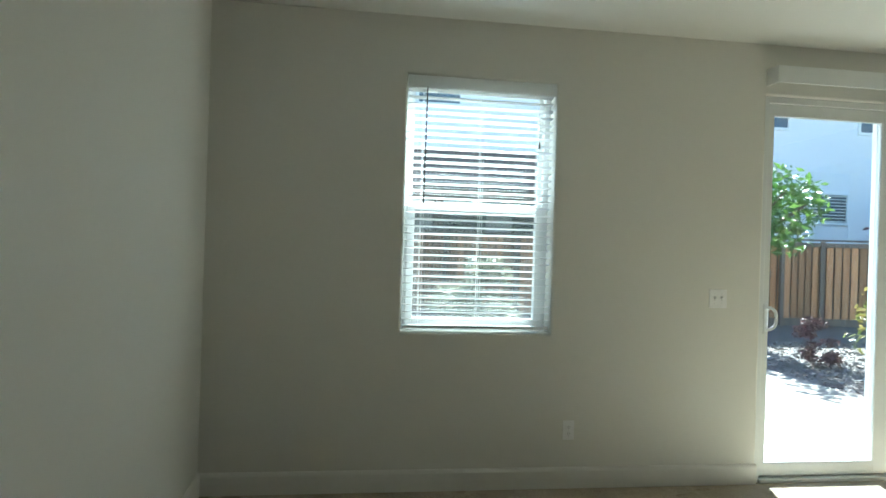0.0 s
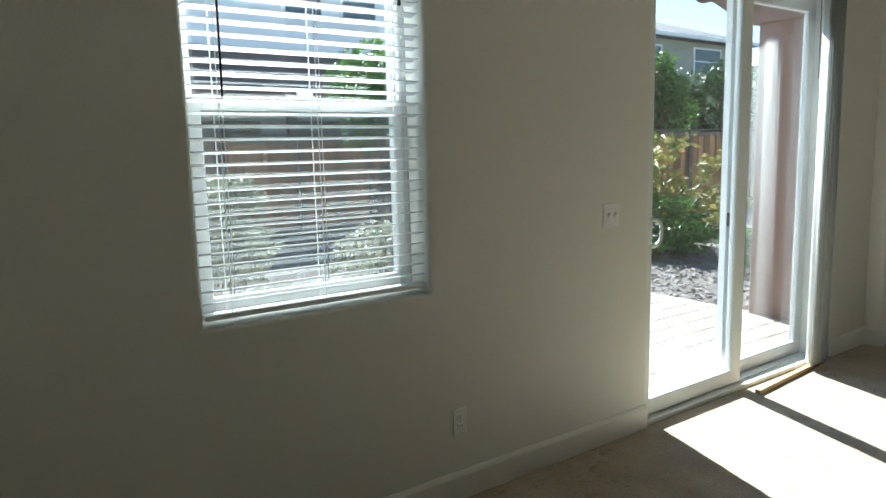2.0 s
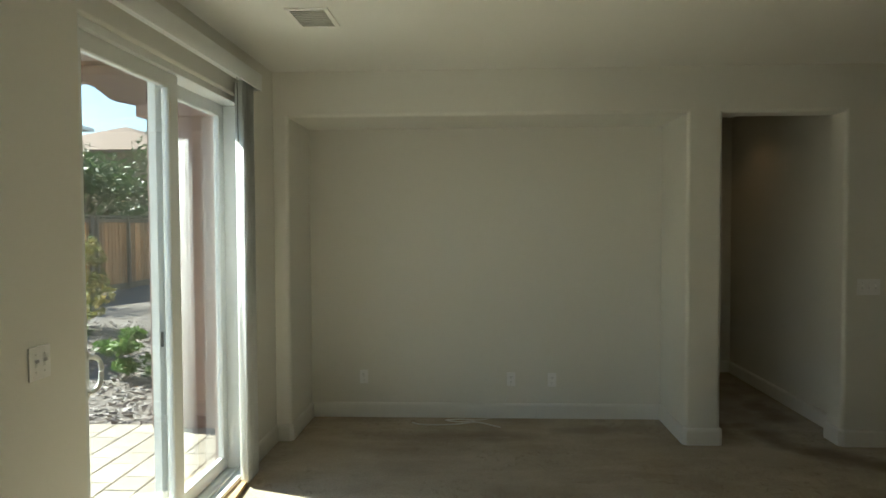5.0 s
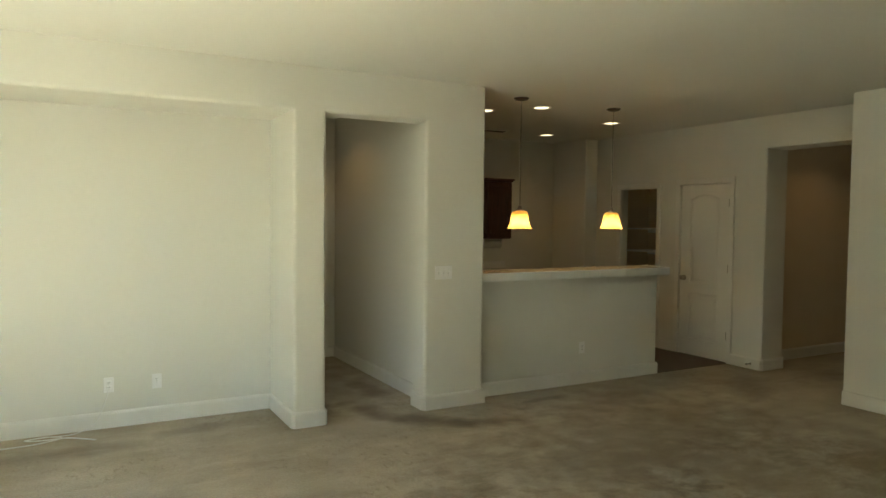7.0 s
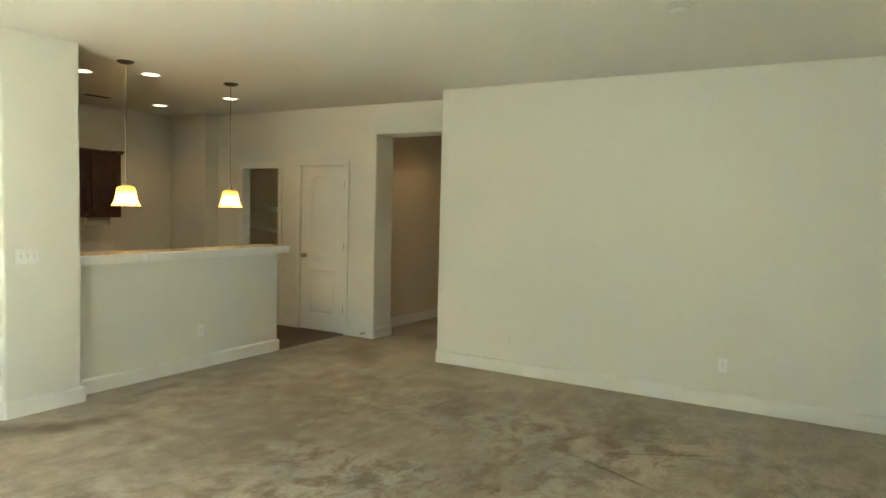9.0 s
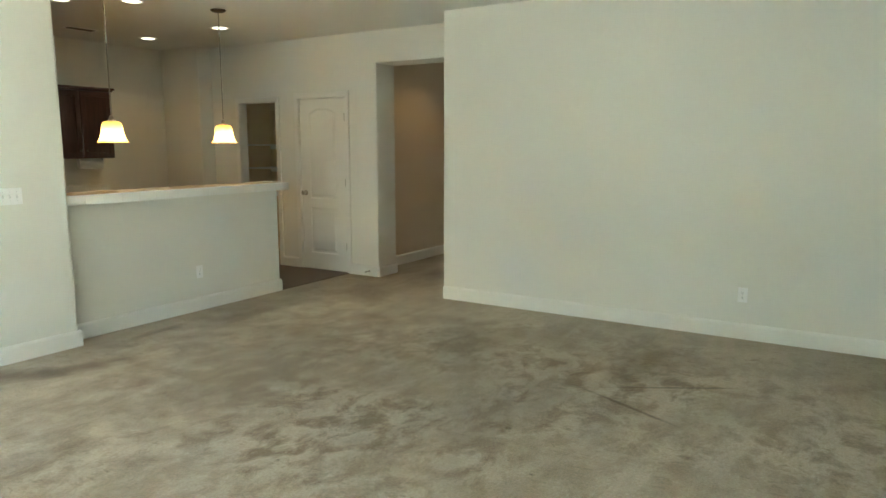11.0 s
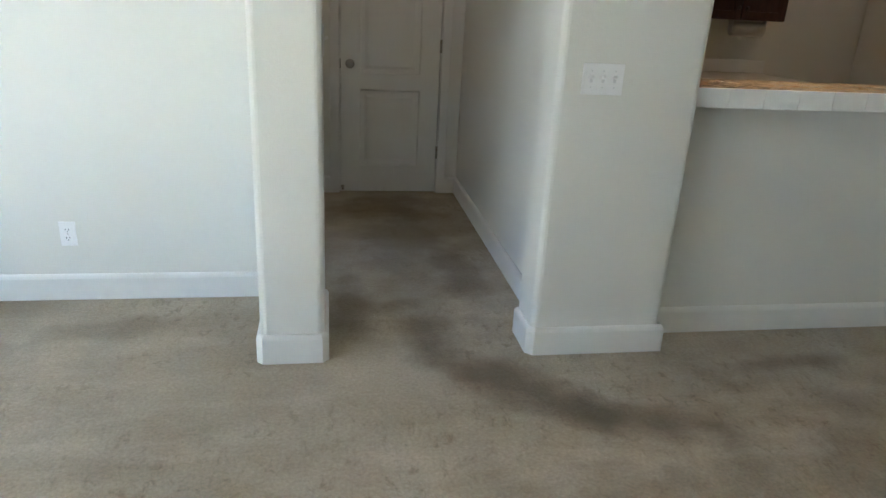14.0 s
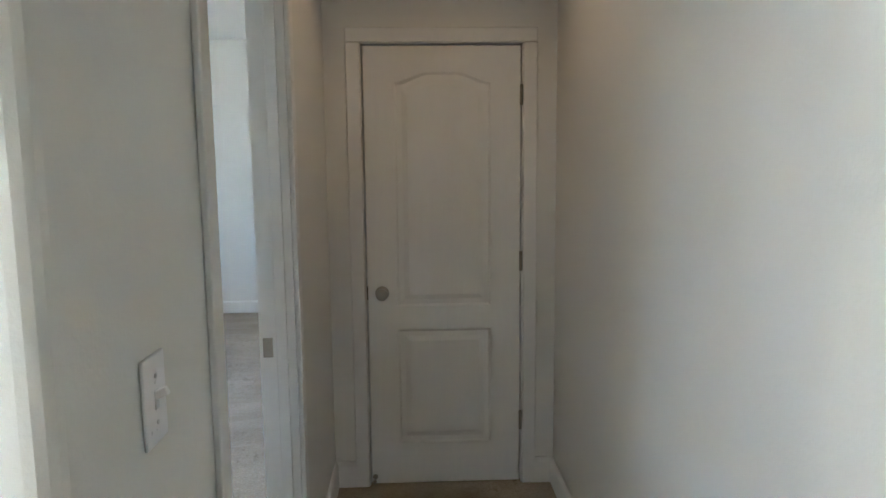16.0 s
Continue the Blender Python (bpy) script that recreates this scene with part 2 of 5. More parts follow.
SMEARS_AND_CREASES = [
    # first three: broad ellipses that darken the room's middle and bar side
    (3.3, 3.25, 1.9, 1.15, 10, 0.46), (3.9, 4.2, 1.3, 0.5, 5, 0.3), (3.3, 1.9, 2.7, 2.1, 0, 0.24), (1.8, 6.0, 1.2, 0.6, 90, 0.36), (1.78, 4.80, 0.45, 0.16, 105, 0.55), (2.08, 4.36, 0.62, 0.19, -38, 0.65), (2.48, 4.10, 0.55, 0.15, -18, 0.5),
    (1.45, 5.15, 0.5, 0.14, 90, 0.5), (2.05, 5.5, 0.7, 0.16, 95, 0.42), (1.75, 6.7, 0.5, 0.35, 0, 0.45),
    (-0.6, 4.75, 1.0, 0.18, 0, 0.35), (0.5, 4.95, 0.5, 0.14, 8, 0.35), (3.3, 4.45, 0.5, 0.08, 5, 0.4), (4.4, 2.2, 0.9, 0.3, 30, 0.3),
    (3.2, 1.4, 1.0, 0.35, -20, 0.3), (4.6, 0.9, 0.8, 0.3, 10, 0.35), (5.4, 3.9, 0.7, 0.25, 40, 0.35), (6.6, 3.9, 0.5, 0.3, 0, 0.4),
    # first two: carpet creases, their shade drawn as thin dark lines
    (3.75, 0.745, 0.44, 0.022, 65, 0.8), (4.15, 0.645, 0.58, 0.018, -59.5, 0.7), (1.4, 2.9, 0.5, 0.25, 20, 0.35), (0.6, 3.2, 0.6, 0.25, 15, 0.3),
]
def thin_plastic(name, base, through):
    """White vinyl thin enough to let some daylight through."""
    m = surf(name, base, 0.4, dark=0.95, big=6, fine=30, bumps=0.04)
    nt = m.node_tree
    p, out = nt.nodes["Principled BSDF"], nt.nodes["Material Output"]
    tl, mx = nt.nodes.new("ShaderNodeBsdfTranslucent"), nt.nodes.new("ShaderNodeMixShader")
    tl.inputs[0].default_value = (*base, 1)
    mx.inputs[0].default_value = through
    nt.links.new(p.outputs[0], mx.inputs[1])
    nt.links.new(tl.outputs[0], mx.inputs[2])
    nt.links.new(mx.outputs[0], out.inputs[0])
    return m


M_WALL = wall_paint("warm_white_wall_paint", (0.815, 0.803, 0.745))
M_CEIL = wall_paint("ceiling_paint", (0.83, 0.822, 0.772))
M_TRIM = surf("white_semigloss_trim", (0.85, 0.838, 0.798), 0.38, dark=0.93, big=3, fine=30, bumps=0.05)
M_DOOR = surf("white_door_paint", (0.845, 0.835, 0.785), 0.42, dark=0.94, big=2, fine=60, bumps=0.08, stretch=(1, 1, 0.2))
M_VINYL = surf("white_vinyl", (0.82, 0.84, 0.83), 0.35, dark=0.93, big=4, fine=25, bumps=0.04)
M_SLAT = thin_plastic("white_blind_slat", (0.92, 0.93, 0.92), 0.5)
M_VANE = thin_plastic("white_blind_vane", (0.88, 0.89, 0.88), 0.5)
M_PLATE = surf("white_plastic", (0.93, 0.925, 0.92), 0.3, dark=0.95, big=20, fine=60, bumps=0.03)
# slots and screws: plate plastic darkened for the shadow beside the toggles
M_PLATE_DK = surf("shaded_white_plastic", (0.82, 0.82, 0.82), 0.4, bumps=0)
M_SLOT = surf("dark_slot", (0.05, 0.05, 0.05), 0.6, bumps=0)
M_NICKEL = surf("satin_nickel", (0.42, 0.39, 0.34), 0.32, metal=1.0, dark=0.85, big=30, fine=120, bumps=0.05)
M_BRONZE = surf("dark_bronze", (0.10, 0.08, 0.065), 0.4, metal=0.8, bumps=0.05)
M_BLACK = surf("black_plastic", (0.012, 0.012, 0.013), 0.25, bumps=0.03)
M_CARPET = carpet_mat()
M_GLASS = glass_mat("window_glass")
M_SCREEN = screen_mat()
M_TILE = surf("white_glazed_tile", (0.91, 0.91, 0.89), 0.24, dark=0.95, big=6, fine=20, bumps=0.04)
M_TOPTILE = surf("tan_glazed_tile", (0.50, 0.36, 0.22), 0.18, dark=0.72, big=9, fine=30, bumps=0.06, per_piece=0.05)
M_GROUT = surf("grout", (0.80, 0.78, 0.74), 0.9, bumps=0.2)
M_CABINET = wood_mat("dark_cherry_wood", (0.085, 0.030, 0.020), (0.035, 0.013, 0.010), 0.35, (1, 1, 12), 4, 0.08, 0.06)
M_KFLOOR = wood_mat("brown_vinyl_floor", (0.13, 0.075, 0.048), (0.075, 0.042, 0.028), 0.4, (1, 12, 1), 3, 0.15)
M_STICK = wood_mat("pine_stick", (0.60, 0.42, 0.22), (0.42, 0.27, 0.13), 0.55, (1, 12, 1), 5)
M_FENCE = wood_mat("weathered_cedar", (0.66, 0.35, 0.16), (0.36, 0.175, 0.085), 0.8, (1, 1, 12), 3, 0.42, 0.4)
# same cedar darkened, the shade of the gaps put into its colour
M_FENCE_GAP = wood_mat("shaded_gap_cedar", (0.19, 0.105, 0.06), (0.09, 0.052, 0.032), 0.85, (1, 1, 12), 3, 0.35, 0.4)
M_FENCE_GREY = wood_mat("grey_cedar", (0.25, 0.20, 0.16), (0.13, 0.10, 0.08), 0.85, (1, 12, 1), 3, 0.15, 0.4)
M_PAVER = surf("concrete_paver", (0.365, 0.33, 0.275), 0.9, dark=0.75, big=3, fine=90, bumps=0.5, dist=0.004, per_piece=0.14)
M_SAND = surf("joint_sand", (0.13, 0.11, 0.09), 0.95, bumps=0.5)
M_GROUND = surf("bark_and_soil", (0.19, 0.165, 0.145), 0.95, dark=0.5, big=2.0, fine=35, bumps=1.0, dist=0.03)
M_CHIP = surf("grey_wood_chips", (0.36, 0.33, 0.31), 0.9, dark=0.5, big=20, fine=60, bumps=0.4)
M_STUCCO_A = surf("white_stucco", (0.83, 0.84, 0.86), 0.9, dark=0.92, big=0.4, fine=60, bumps=0.5, dist=0.004)
M_STUCCO_B = surf("sage_stucco", (0.34, 0.34, 0.28), 0.9, dark=0.92, big=0.4, fine=60, bumps=0.5, dist=0.004)
M_STUCCO_P = surf("rose_tan_stucco", (0.26, 0.17, 0.14), 0.9, dark=0.85, big=0.8, fine=80, bumps=0.6, dist=0.004)
M_ROOF = surf("grey_roof_tile", (0.17, 0.165, 0.16), 0.85, dark=0.7, big=1.5, fine=20, bumps=0.5)
M_ROOF_BR = surf("brown_roof_tile", (0.20, 0.135, 0.10), 0.85, dark=0.7, big=1.5, fine=20, bumps=0.5)
M_BROWN = surf("brown_painted_wood", (0.15, 0.085, 0.058), 0.6, dark=0.8, big=3, fine=30, bumps=0.15)
M_HGLASS = surf("house_window_glass", (0.06, 0.09, 0.12), 0.06, dark=0.8, bumps=0)
M_BARK = surf("tree_bark", (0.16, 0.11, 0.075), 0.9, dark=0.6, big=8, fine=30, bumps=0.8, dist=0.02)
M_LEAF = leaf_mat("green_leaf", (0.05, 0.12, 0.02), (0.15, 0.26, 0.05))
M_LEAF_DK = leaf_mat("dark_green_leaf", (0.02, 0.05, 0.018), (0.07, 0.12, 0.04))
M_LEAF_Y = leaf_mat("yellow_green_leaf", (0.10, 0.16, 0.03), (0.36, 0.27, 0.08))
M_LEAF_R = leaf_mat("purple_leaf", (0.09, 0.04, 0.05), (0.26, 0.13, 0.12))
M_LEAF_S = leaf_mat("silver_leaf", (0.14, 0.17, 0.10), (0.42, 0.42, 0.30))
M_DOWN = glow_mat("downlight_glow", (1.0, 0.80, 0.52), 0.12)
M_SHADE = shade_mat()
M_BULB = glow_mat("bulb_glow", (1.0, 0.82, 0.45), 0.25)
M_CABLE = surf("white_cable", (0.88, 0.87, 0.85), 0.45, bumps=0)
M_PANTRY = wall_paint("pantry_paint", (0.74, 0.61, 0.43))
# off-white corridor paint with warm lamplight put into its colour
M_WALL_WARM = wall_paint("warm_lit_wall_paint", (0.77, 0.68, 0.55))
M_PAPER = surf("paper_towel", (0.80, 0.79, 0.76), 0.95, fine=120, bumps=0.4)

# ---- mesh helpers ----
BASE = {}


def finish(name, bm, mat, smooth=False):
    me = bpy.data.meshes.new(name)
    bm.normal_update()
    bm.to_mesh(me)
    bm.free()
    if mat:
        me.materials.append(mat)
    if smooth:
        for p in me.polygons:
            p.use_smooth = True
    return me


def thing(name, at=(0, 0, 0), label="", category="", group="", kind="", turn=0):
    ob = new(name)
    ob.empty_display_size = 0.1
    m = pose(*at, 0, 0, turn)
    ob.matrix_world = m
    BASE[ob.name] = m.inverted()
    return tagged(ob, label, category, group, kind)


def part(name, bm, mat, parent, label="", smooth=False, data=None):
    if bm is not None:
        bm.transform(BASE[parent.name])
        data = finish(name, bm, mat, smooth)
    ob = new(name, data)
    ob.parent = parent
    BASE[ob.name] = BASE[parent.name]
    return tagged(ob, label)


def solo(name, bm, mat, label="", category="", group="", kind="", smooth=False):
    ob = new(name, finish(name, bm, mat, smooth))
    BASE[ob.name] = Matrix.Identity(4)
    return tagged(ob, label, category, group, kind)


def bx(bm, x0, x1, y0, y1, z0, z1, b=0.0, seg=2):
    r = bmesh.ops.create_cube(bm, size=1)
    vs = r["verts"]
    bmesh.ops.scale(bm, vec=(x1 - x0, y1 - y0, z1 - z0), verts=vs)
    bmesh.ops.translate(bm, vec=((x0 + x1) / 2, (y0 + y1) / 2, (z0 + z1) / 2), verts=vs)
    if b:
        es = list({e for v in vs for e in v.link_edges})
        bmesh.ops.bevel(bm, geom=es, offset=b, segments=seg, affect="EDGES", profile=0.5, clamp_overlap=True)
    return bm


def box(*a, **k):
    return bx(bmesh.new(), *a, **k)


def cyl(bm, at, r, h, axis="z", n=20, r2=None):
    m = Matrix.Translation(at)
    if axis == "x":
        m = m @ pose(0, 0, 0, 0, 90, 0)
    elif axis == "y":
        m = m @ pose(0, 0, 0, 90, 0, 0)
    bmesh.ops.create_cone(bm, cap_ends=True, segments=n, radius1=r, radius2=r if r2 is None else r2, depth=h, matrix=m)
    return bm


def lathe(bm, at, profile, n=28, axis="z", caps=True):
    """Turns (radius, height) pairs about an axis through at."""
    rot = {"z": pose(0, 0, 0), "x": pose(0, 0, 0, 0, 90, 0), "-x": pose(0, 0, 0, 0, -90, 0), "-y": pose(0, 0, 0, 90, 0, 0), "y": pose(0, 0, 0, -90, 0, 0)}[axis]
    m = Matrix.Translation(at) @ rot
    rings = [[bm.verts.new(m @ Vector((r * math.cos(2 * math.pi * i / n), r * math.sin(2 * math.pi * i / n), z))) for i in range(n)] for r, z in profile]
    for a, b in zip(rings, rings[1:]):
        for i in range(n):
            bm.faces.new((a[i], a[(i + 1) % n], b[(i + 1) % n], b[i]))
    for ring, flip in ((rings[0], True), (rings[-1], False)) if caps else ():
        bm.faces.new(ring[::-1] if flip else ring)
    bmesh.ops.recalc_face_normals(bm, faces=bm.faces)
    return bm


def tube(bm, pts, r, n=8):
    pts = [Vector(p) for p in pts]
    rings = []
    for i, p in enumerate(pts):
        d = (pts[min(i + 1, len(pts) - 1)] - pts[max(i - 1, 0)]).normalized()
        q = d.to_track_quat("Z", "Y")
        rings.append([bm.verts.new(p + q @ Vector((r * math.cos(2 * math.pi * k / n), r * math.sin(2 * math.pi * k / n), 0))) for k in range(n)])
    for a, b in zip(rings, rings[1:]):
        for k in range(n):
            bm.faces.new((a[k], a[(k + 1) % n], b[(k + 1) % n], b[k]))
    bm.faces.new(rings[0][::-1])
    bm.faces.new(rings[-1])
    return bm


def spline(pts, steps=8):
    """A smooth line through the points."""
    p = [Vector(q) for q in pts]
    p = [2 * p[0] - p[1]] + p + [2 * p[-1] - p[-2]]
    out = []
    for a, b, c, d in zip(p, p[1:], p[2:], p[3:]):
        for i in range(steps):
            t = i / steps
            out.append(0.5 * (2 * b + (c - a) * t + (2 * a - 5 * b + 4 * c - d) * t * t + (3 * b - a - 3 * c + d) * t ** 3))
    return out + [p[-2]]


def slab_wall(axis, u0, u1, v0, v1, z0, z1, holes, round_at=(), radius=0.018):
    """A wall along x or y with openings cut through it; edges on the planes named in round_at are rounded."""
    us = sorted({u0, u1, *[h for hole in holes for h in hole[:2]]})
    zs = sorted({z0, z1, *[h for hole in holes for h in hole[2:]]})
    us, zs = [u for u in us if u0 <= u <= u1], [z for z in zs if z0 <= z <= z1]
    bm, made = bmesh.new(), {}

    def vert(u, v, z):
        key = (round(u, 4), round(v, 4), round(z, 4))
        if key not in made:
            made[key] = bm.verts.new((u, v, z) if axis == "x" else (v, u, z))
        return made[key]

    def solid(i, j):
        if not (0 <= i < len(us) - 1 and 0 <= j < len(zs) - 1):
            return False
        u, z = (us[i] + us[i + 1]) / 2, (zs[j] + zs[j + 1]) / 2
        return not any(a < u < b and c < z < d for a, b, c, d in holes)

    for i in range(len(us) - 1):
        for j in range(len(zs) - 1):
            if not solid(i, j):
                continue
            a, b, c, d = us[i], us[i + 1], zs[j], zs[j + 1]
            for v in (v0, v1):
                bm.faces.new([vert(a, v, c), vert(b, v, c), vert(b, v, d), vert(a, v, d)])
            for k, l, quad in ((i - 1, j, (a, a, c, d)), (i + 1, j, (b, b, c, d))):
                if not solid(k, l):
                    bm.faces.new([vert(quad[0], v0, c), vert(quad[0], v1, c), vert(quad[0], v1, d), vert(quad[0], v0, d)])
            for k, l, z in ((i, j - 1, c), (i, j + 1, d)):
                if not solid(k, l):
                    bm.faces.new([vert(a, v0, z), vert(b, v0, z), vert(b, v1, z), vert(a, v1, z)])
    bmesh.ops.recalc_face_normals(bm, faces=bm.faces)
    if round_at:
        n = 1 if axis == "x" else 0
        es = [e for e in bm.edges if len(e.link_faces) == 2 and e.calc_face_angle(0) > 1.2 and any(abs(e.verts[0].co[n] - v) < 1e-4 and abs(e.verts[1].co[n] - v) < 1e-4 for v in round_at)]
        bmesh.ops.bevel(bm, geom=es, offset=radius, segments=4, affect="EDGES", profile=0.5)
    return bm


def skirting(bm, pts, h=0.125, t=0.016):
    """A skirting board along a line on the floor; the room lies to the right of the line."""
    prof = [(0, 0.001), (t, 0.001), (t, h - 0.02), (t * 0.75, h - 0.008), (t * 0.35, h), (0, h)]
    P = [Vector((*p, 0)) for p in pts]
    rows = []
    for i, p in enumerate(P):
        ds = []
        if i:
            ds.append((p - P[i - 1]).normalized())
        if i < len(P) - 1:
            ds.append((P[i + 1] - p).normalized())
        ns = [Vector((d.y, -d.x, 0)) for d in ds]
        n = ns[0] if len(ns) == 1 else (ns[0] + ns[1]) / (1 + ns[0].dot(ns[1]))
        rows.append([bm.verts.new(p + n * a + Vector((0, 0, b))) for a, b in prof])
    for a, b in zip(rows, rows[1:]):
        for k in range(len(prof) - 1):
            bm.faces.new((a[k], b[k], b[k + 1], a[k + 1]))
    bm.faces.new(rows[0])
    bm.faces.new(rows[-1][::-1])
    bmesh.ops.recalc_face_normals(bm, faces=bm.faces)
    return bm

# ---- the shell ----
CEIL = 2.735
WX = -1.92      # inner face of the garden wall
NY = 4.60       # front of the alcove wall
AY = 5.26       # back of the alcove
HL, HR, HY = 1.275, 2.31, 7.095   # passage
EX = 5.60       # long wall opposite the garden
PX = 6.15       # pantry wall
KY = 7.72       # kitchen back wall
SY = -1.21      # end wall
SILL, HEADW = 0.915, 2.40
WIN0, WIN1 = -0.115, 0.775
SL0, SL1, SLH = 2.125, 3.99, 2.42

solo("floor", box(WX - 0.2, 9.6, SY - 0.12, 12.2, -0.12, 0.0), M_CARPET, "beige cut-pile carpet, matted and stained by traffic", "floor", kind="structure")
solo("kitchen_floor", box(2.45, PX + 0.02, 4.77, KY, -0.01, 0.005), M_KFLOOR, "dark brown wood-look vinyl kitchen floor", "floor", kind="structure")
solo("ceiling", box(WX - 0.2, 9.6, SY - 0.12, 12.2, CEIL, CEIL + 0.12), M_CEIL, "plain off-white painted ceiling", "ceiling", kind="structure")


def wall(name, bm, label="warm white painted plaster wall", mat=None):
    return solo(name, bm, mat or M_WALL, label, "wall", kind="structure")


Z0, Z1 = -0.06, CEIL + 0.05
wall("wall_west", slab_wall("y", SY - 0.12, 12.2, WX - 0.2, WX, Z0, Z1, [(WIN0, WIN1, SILL, HEADW), (SL0, SL1, 0.0, SLH), (6.6, 9.0, 0.85, 2.3)], (WX,), 0.015),
     "warm white wall with a window and a sliding garden door")
wall("wall_south", box(WX, 9.6, SY - 0.12, SY, Z0, Z1))
wall("wall_east", box(EX, EX + 0.15, SY, 3.126, Z0, Z1, b=0.015, seg=3))
wall("wall_corridor_south", box(EX + 0.13, 9.6, 2.99, 3.122, Z0, Z1))
wall("wall_corridor_north", box(PX + 0.32, 9.6, 4.62, 4.74, Z0, Z1), "off-white corridor wall, warm light put into its colour", M_WALL_WARM)
wall("wall_corridor_end", box(9.5, 9.6, 3.12, 4.62, Z0, Z1), "off-white corridor wall, warm light put into its colour", M_WALL_WARM)
wall("wall_north", slab_wall("x", WX - 0.02, 2.77, NY, 4.80, Z0, Z1, [(-1.81, 1.085, Z0, 2.402), (1.338, 2.192, Z0, 2.402)], (NY,), 0.028),
     "warm white wall with an alcove and a passage opening")
wall("wall_alcove_west", box(WX, -1.81, 4.80, AY, Z0, Z1))
wall("wall_alcove_east", box(1.085, 1.338, 4.80, 5.03, Z0, Z1))
wall("wall_alcove_corner", box(1.085, HL - 0.113, 5.03, 5.333, Z0, Z1))
wall("wall_alcove_back", box(WX, 1.084, AY, AY + 0.12, Z0, Z1))
wall("wall_alcove_soffit", box(-1.81, 1.085, 4.80, AY, 2.402, Z1))
wall("wall_passage_west", slab_wall("y", 5.031, 12.2, HL - 0.115, HL, Z0, Z1, [(5.335, 6.195, Z0, 2.05)]))
wall("wall_passage_east", box(HR, HR + 0.14, 4.80, HY + 0.12, Z0, Z1))
wall("wall_passage_end", slab_wall("x", HL, HR, HY, HY + 0.12, Z0, Z1, [(1.435, 2.16, Z0, 2.05)]))
# unseen walls added behind the passage door to keep daylight from leaking in
wall("wall_unseen_back", box(HL - 0.1, HR + 0.14, 8.0, 8.1, Z0, Z1))
wall("wall_unseen_side", box(HR, HR + 0.139, HY + 0.12, 8.0, Z0, Z1))
wall("wall_kitchen_back", box(HR + 0.14, 7.2, KY, KY + 0.12, Z0, Z1))
wall("wall_pantry_front", slab_wall("y", 3.122, KY, PX, PX + 0.12, Z0, Z1, [(3.30, 4.34, Z0, 2.39), (4.795, 5.495, Z0, 2.05), (5.876, 6.52, Z0, 2.02)], (PX,), 0.015),
     "warm white wall with a pantry opening and a door")
wall("wall_corridor_jamb", box(PX + 0.12, PX + 0.34, 4.34, 4.64, Z0, Z1))
wall("wall_corridor_head", box(PX + 0.12, PX + 0.34, 3.12, 4.34, 2.39, Z1))
wall("wall_kitchen_chase", box(5.93, PX, 7.0, KY, Z0, Z1, b=0.015, seg=3))
wall("wall_pantry_back", box(7.0, 7.1, 4.74, KY, Z0, Z1), "tan painted pantry wall", M_PANTRY)
wall("wall_pantry_side", box(PX + 0.12, 7.0, 6.85, 6.95, Z0, Z1), "tan painted pantry wall", M_PANTRY)
wall("wall_pantry_side", box(PX + 0.12, 7.0, 5.62, 5.72, Z0, Z1), "tan painted pantry wall", M_PANTRY)
wall("wall_bedroom_end", box(WX, HL - 0.14, 11.0, 11.1, Z0, Z1))
wall("bar_wall", box(2.77, 5.022, 4.768, 4.90, Z0, 1.050, b=0.012, seg=3), "warm white half-height breakfast bar wall")

for pts in ([(WX, SY), (WX, SL0 - 0.0)], [(WX, SL1 + 0.10), (WX, NY), (-1.826, NY), (-1.81, NY + 0.016), (-1.81, AY), (1.085, AY), (1.085, NY + 0.016), (1.101, NY), (1.322, NY), (1.338, NY + 0.016), (1.338, 5.03), (HL, 5.03), (HL, 5.273)],
            [(HL, 6.257), (HL, HY), (1.38, HY)], [(2.215, HY), (HR, HY), (HR, 4.80), (2.192, 4.80), (2.192, NY + 0.02), (2.212, NY), (2.77, NY), (2.77, 4.768), (5.022, 4.768), (5.022, 4.90)],
            [(PX, 6.46), (PX, 6.58)], [(PX, 5.82), (PX, 5.55)], [(PX, 4.74), (PX, 4.356), (PX + 0.016, 4.34), (PX + 0.34, 4.34), (PX + 0.34, 4.62), (9.5, 4.62)],
            [(9.5, 3.122), (EX + 0.016, 3.122), (EX, 3.106), (EX, SY), (WX, SY)]):
    solo("baseboard", skirting(bmesh.new(), pts), M_TRIM, "white painted baseboard with an eased top edge", "baseboard", kind="structure")
solo("baseboard", skirting(bmesh.new(), [(WX, 11.0), (HL - 0.13, 11.0)]), M_TRIM, "white painted baseboard with an eased top edge", "baseboard", kind="structure")


# ---- garden wall: window, blind, sliding door ----
def local_thing(name, at, turn, **tags):
    ob = thing(name, at, turn=turn, **tags)
    BASE[ob.name] = Matrix.Identity(4)
    return ob


win = thing("window_1", (WX - 0.15, (WIN0 + WIN1) / 2, SILL), "white vinyl single-hung window with clear panes", "window", kind="structure")


def rect_frame(bm, x0, x1, y0, y1, z0, z1, w, b=0.004):
    """A frame in a plane of constant x, w wide, mitre-free."""
    bx(bm, x0, x1, y0, y0 + w, z0, z1, b)
    bx(bm, x0, x1, y1 - w, y1, z0, z1, b)
    bx(bm, x0, x1, y0 + w - 0.002, y1 - w + 0.002, z0, z0 + w, b)
    bx(bm, x0, x1, y0 + w - 0.002, y1 - w + 0.002, z1 - w, z1, b)
    return bm


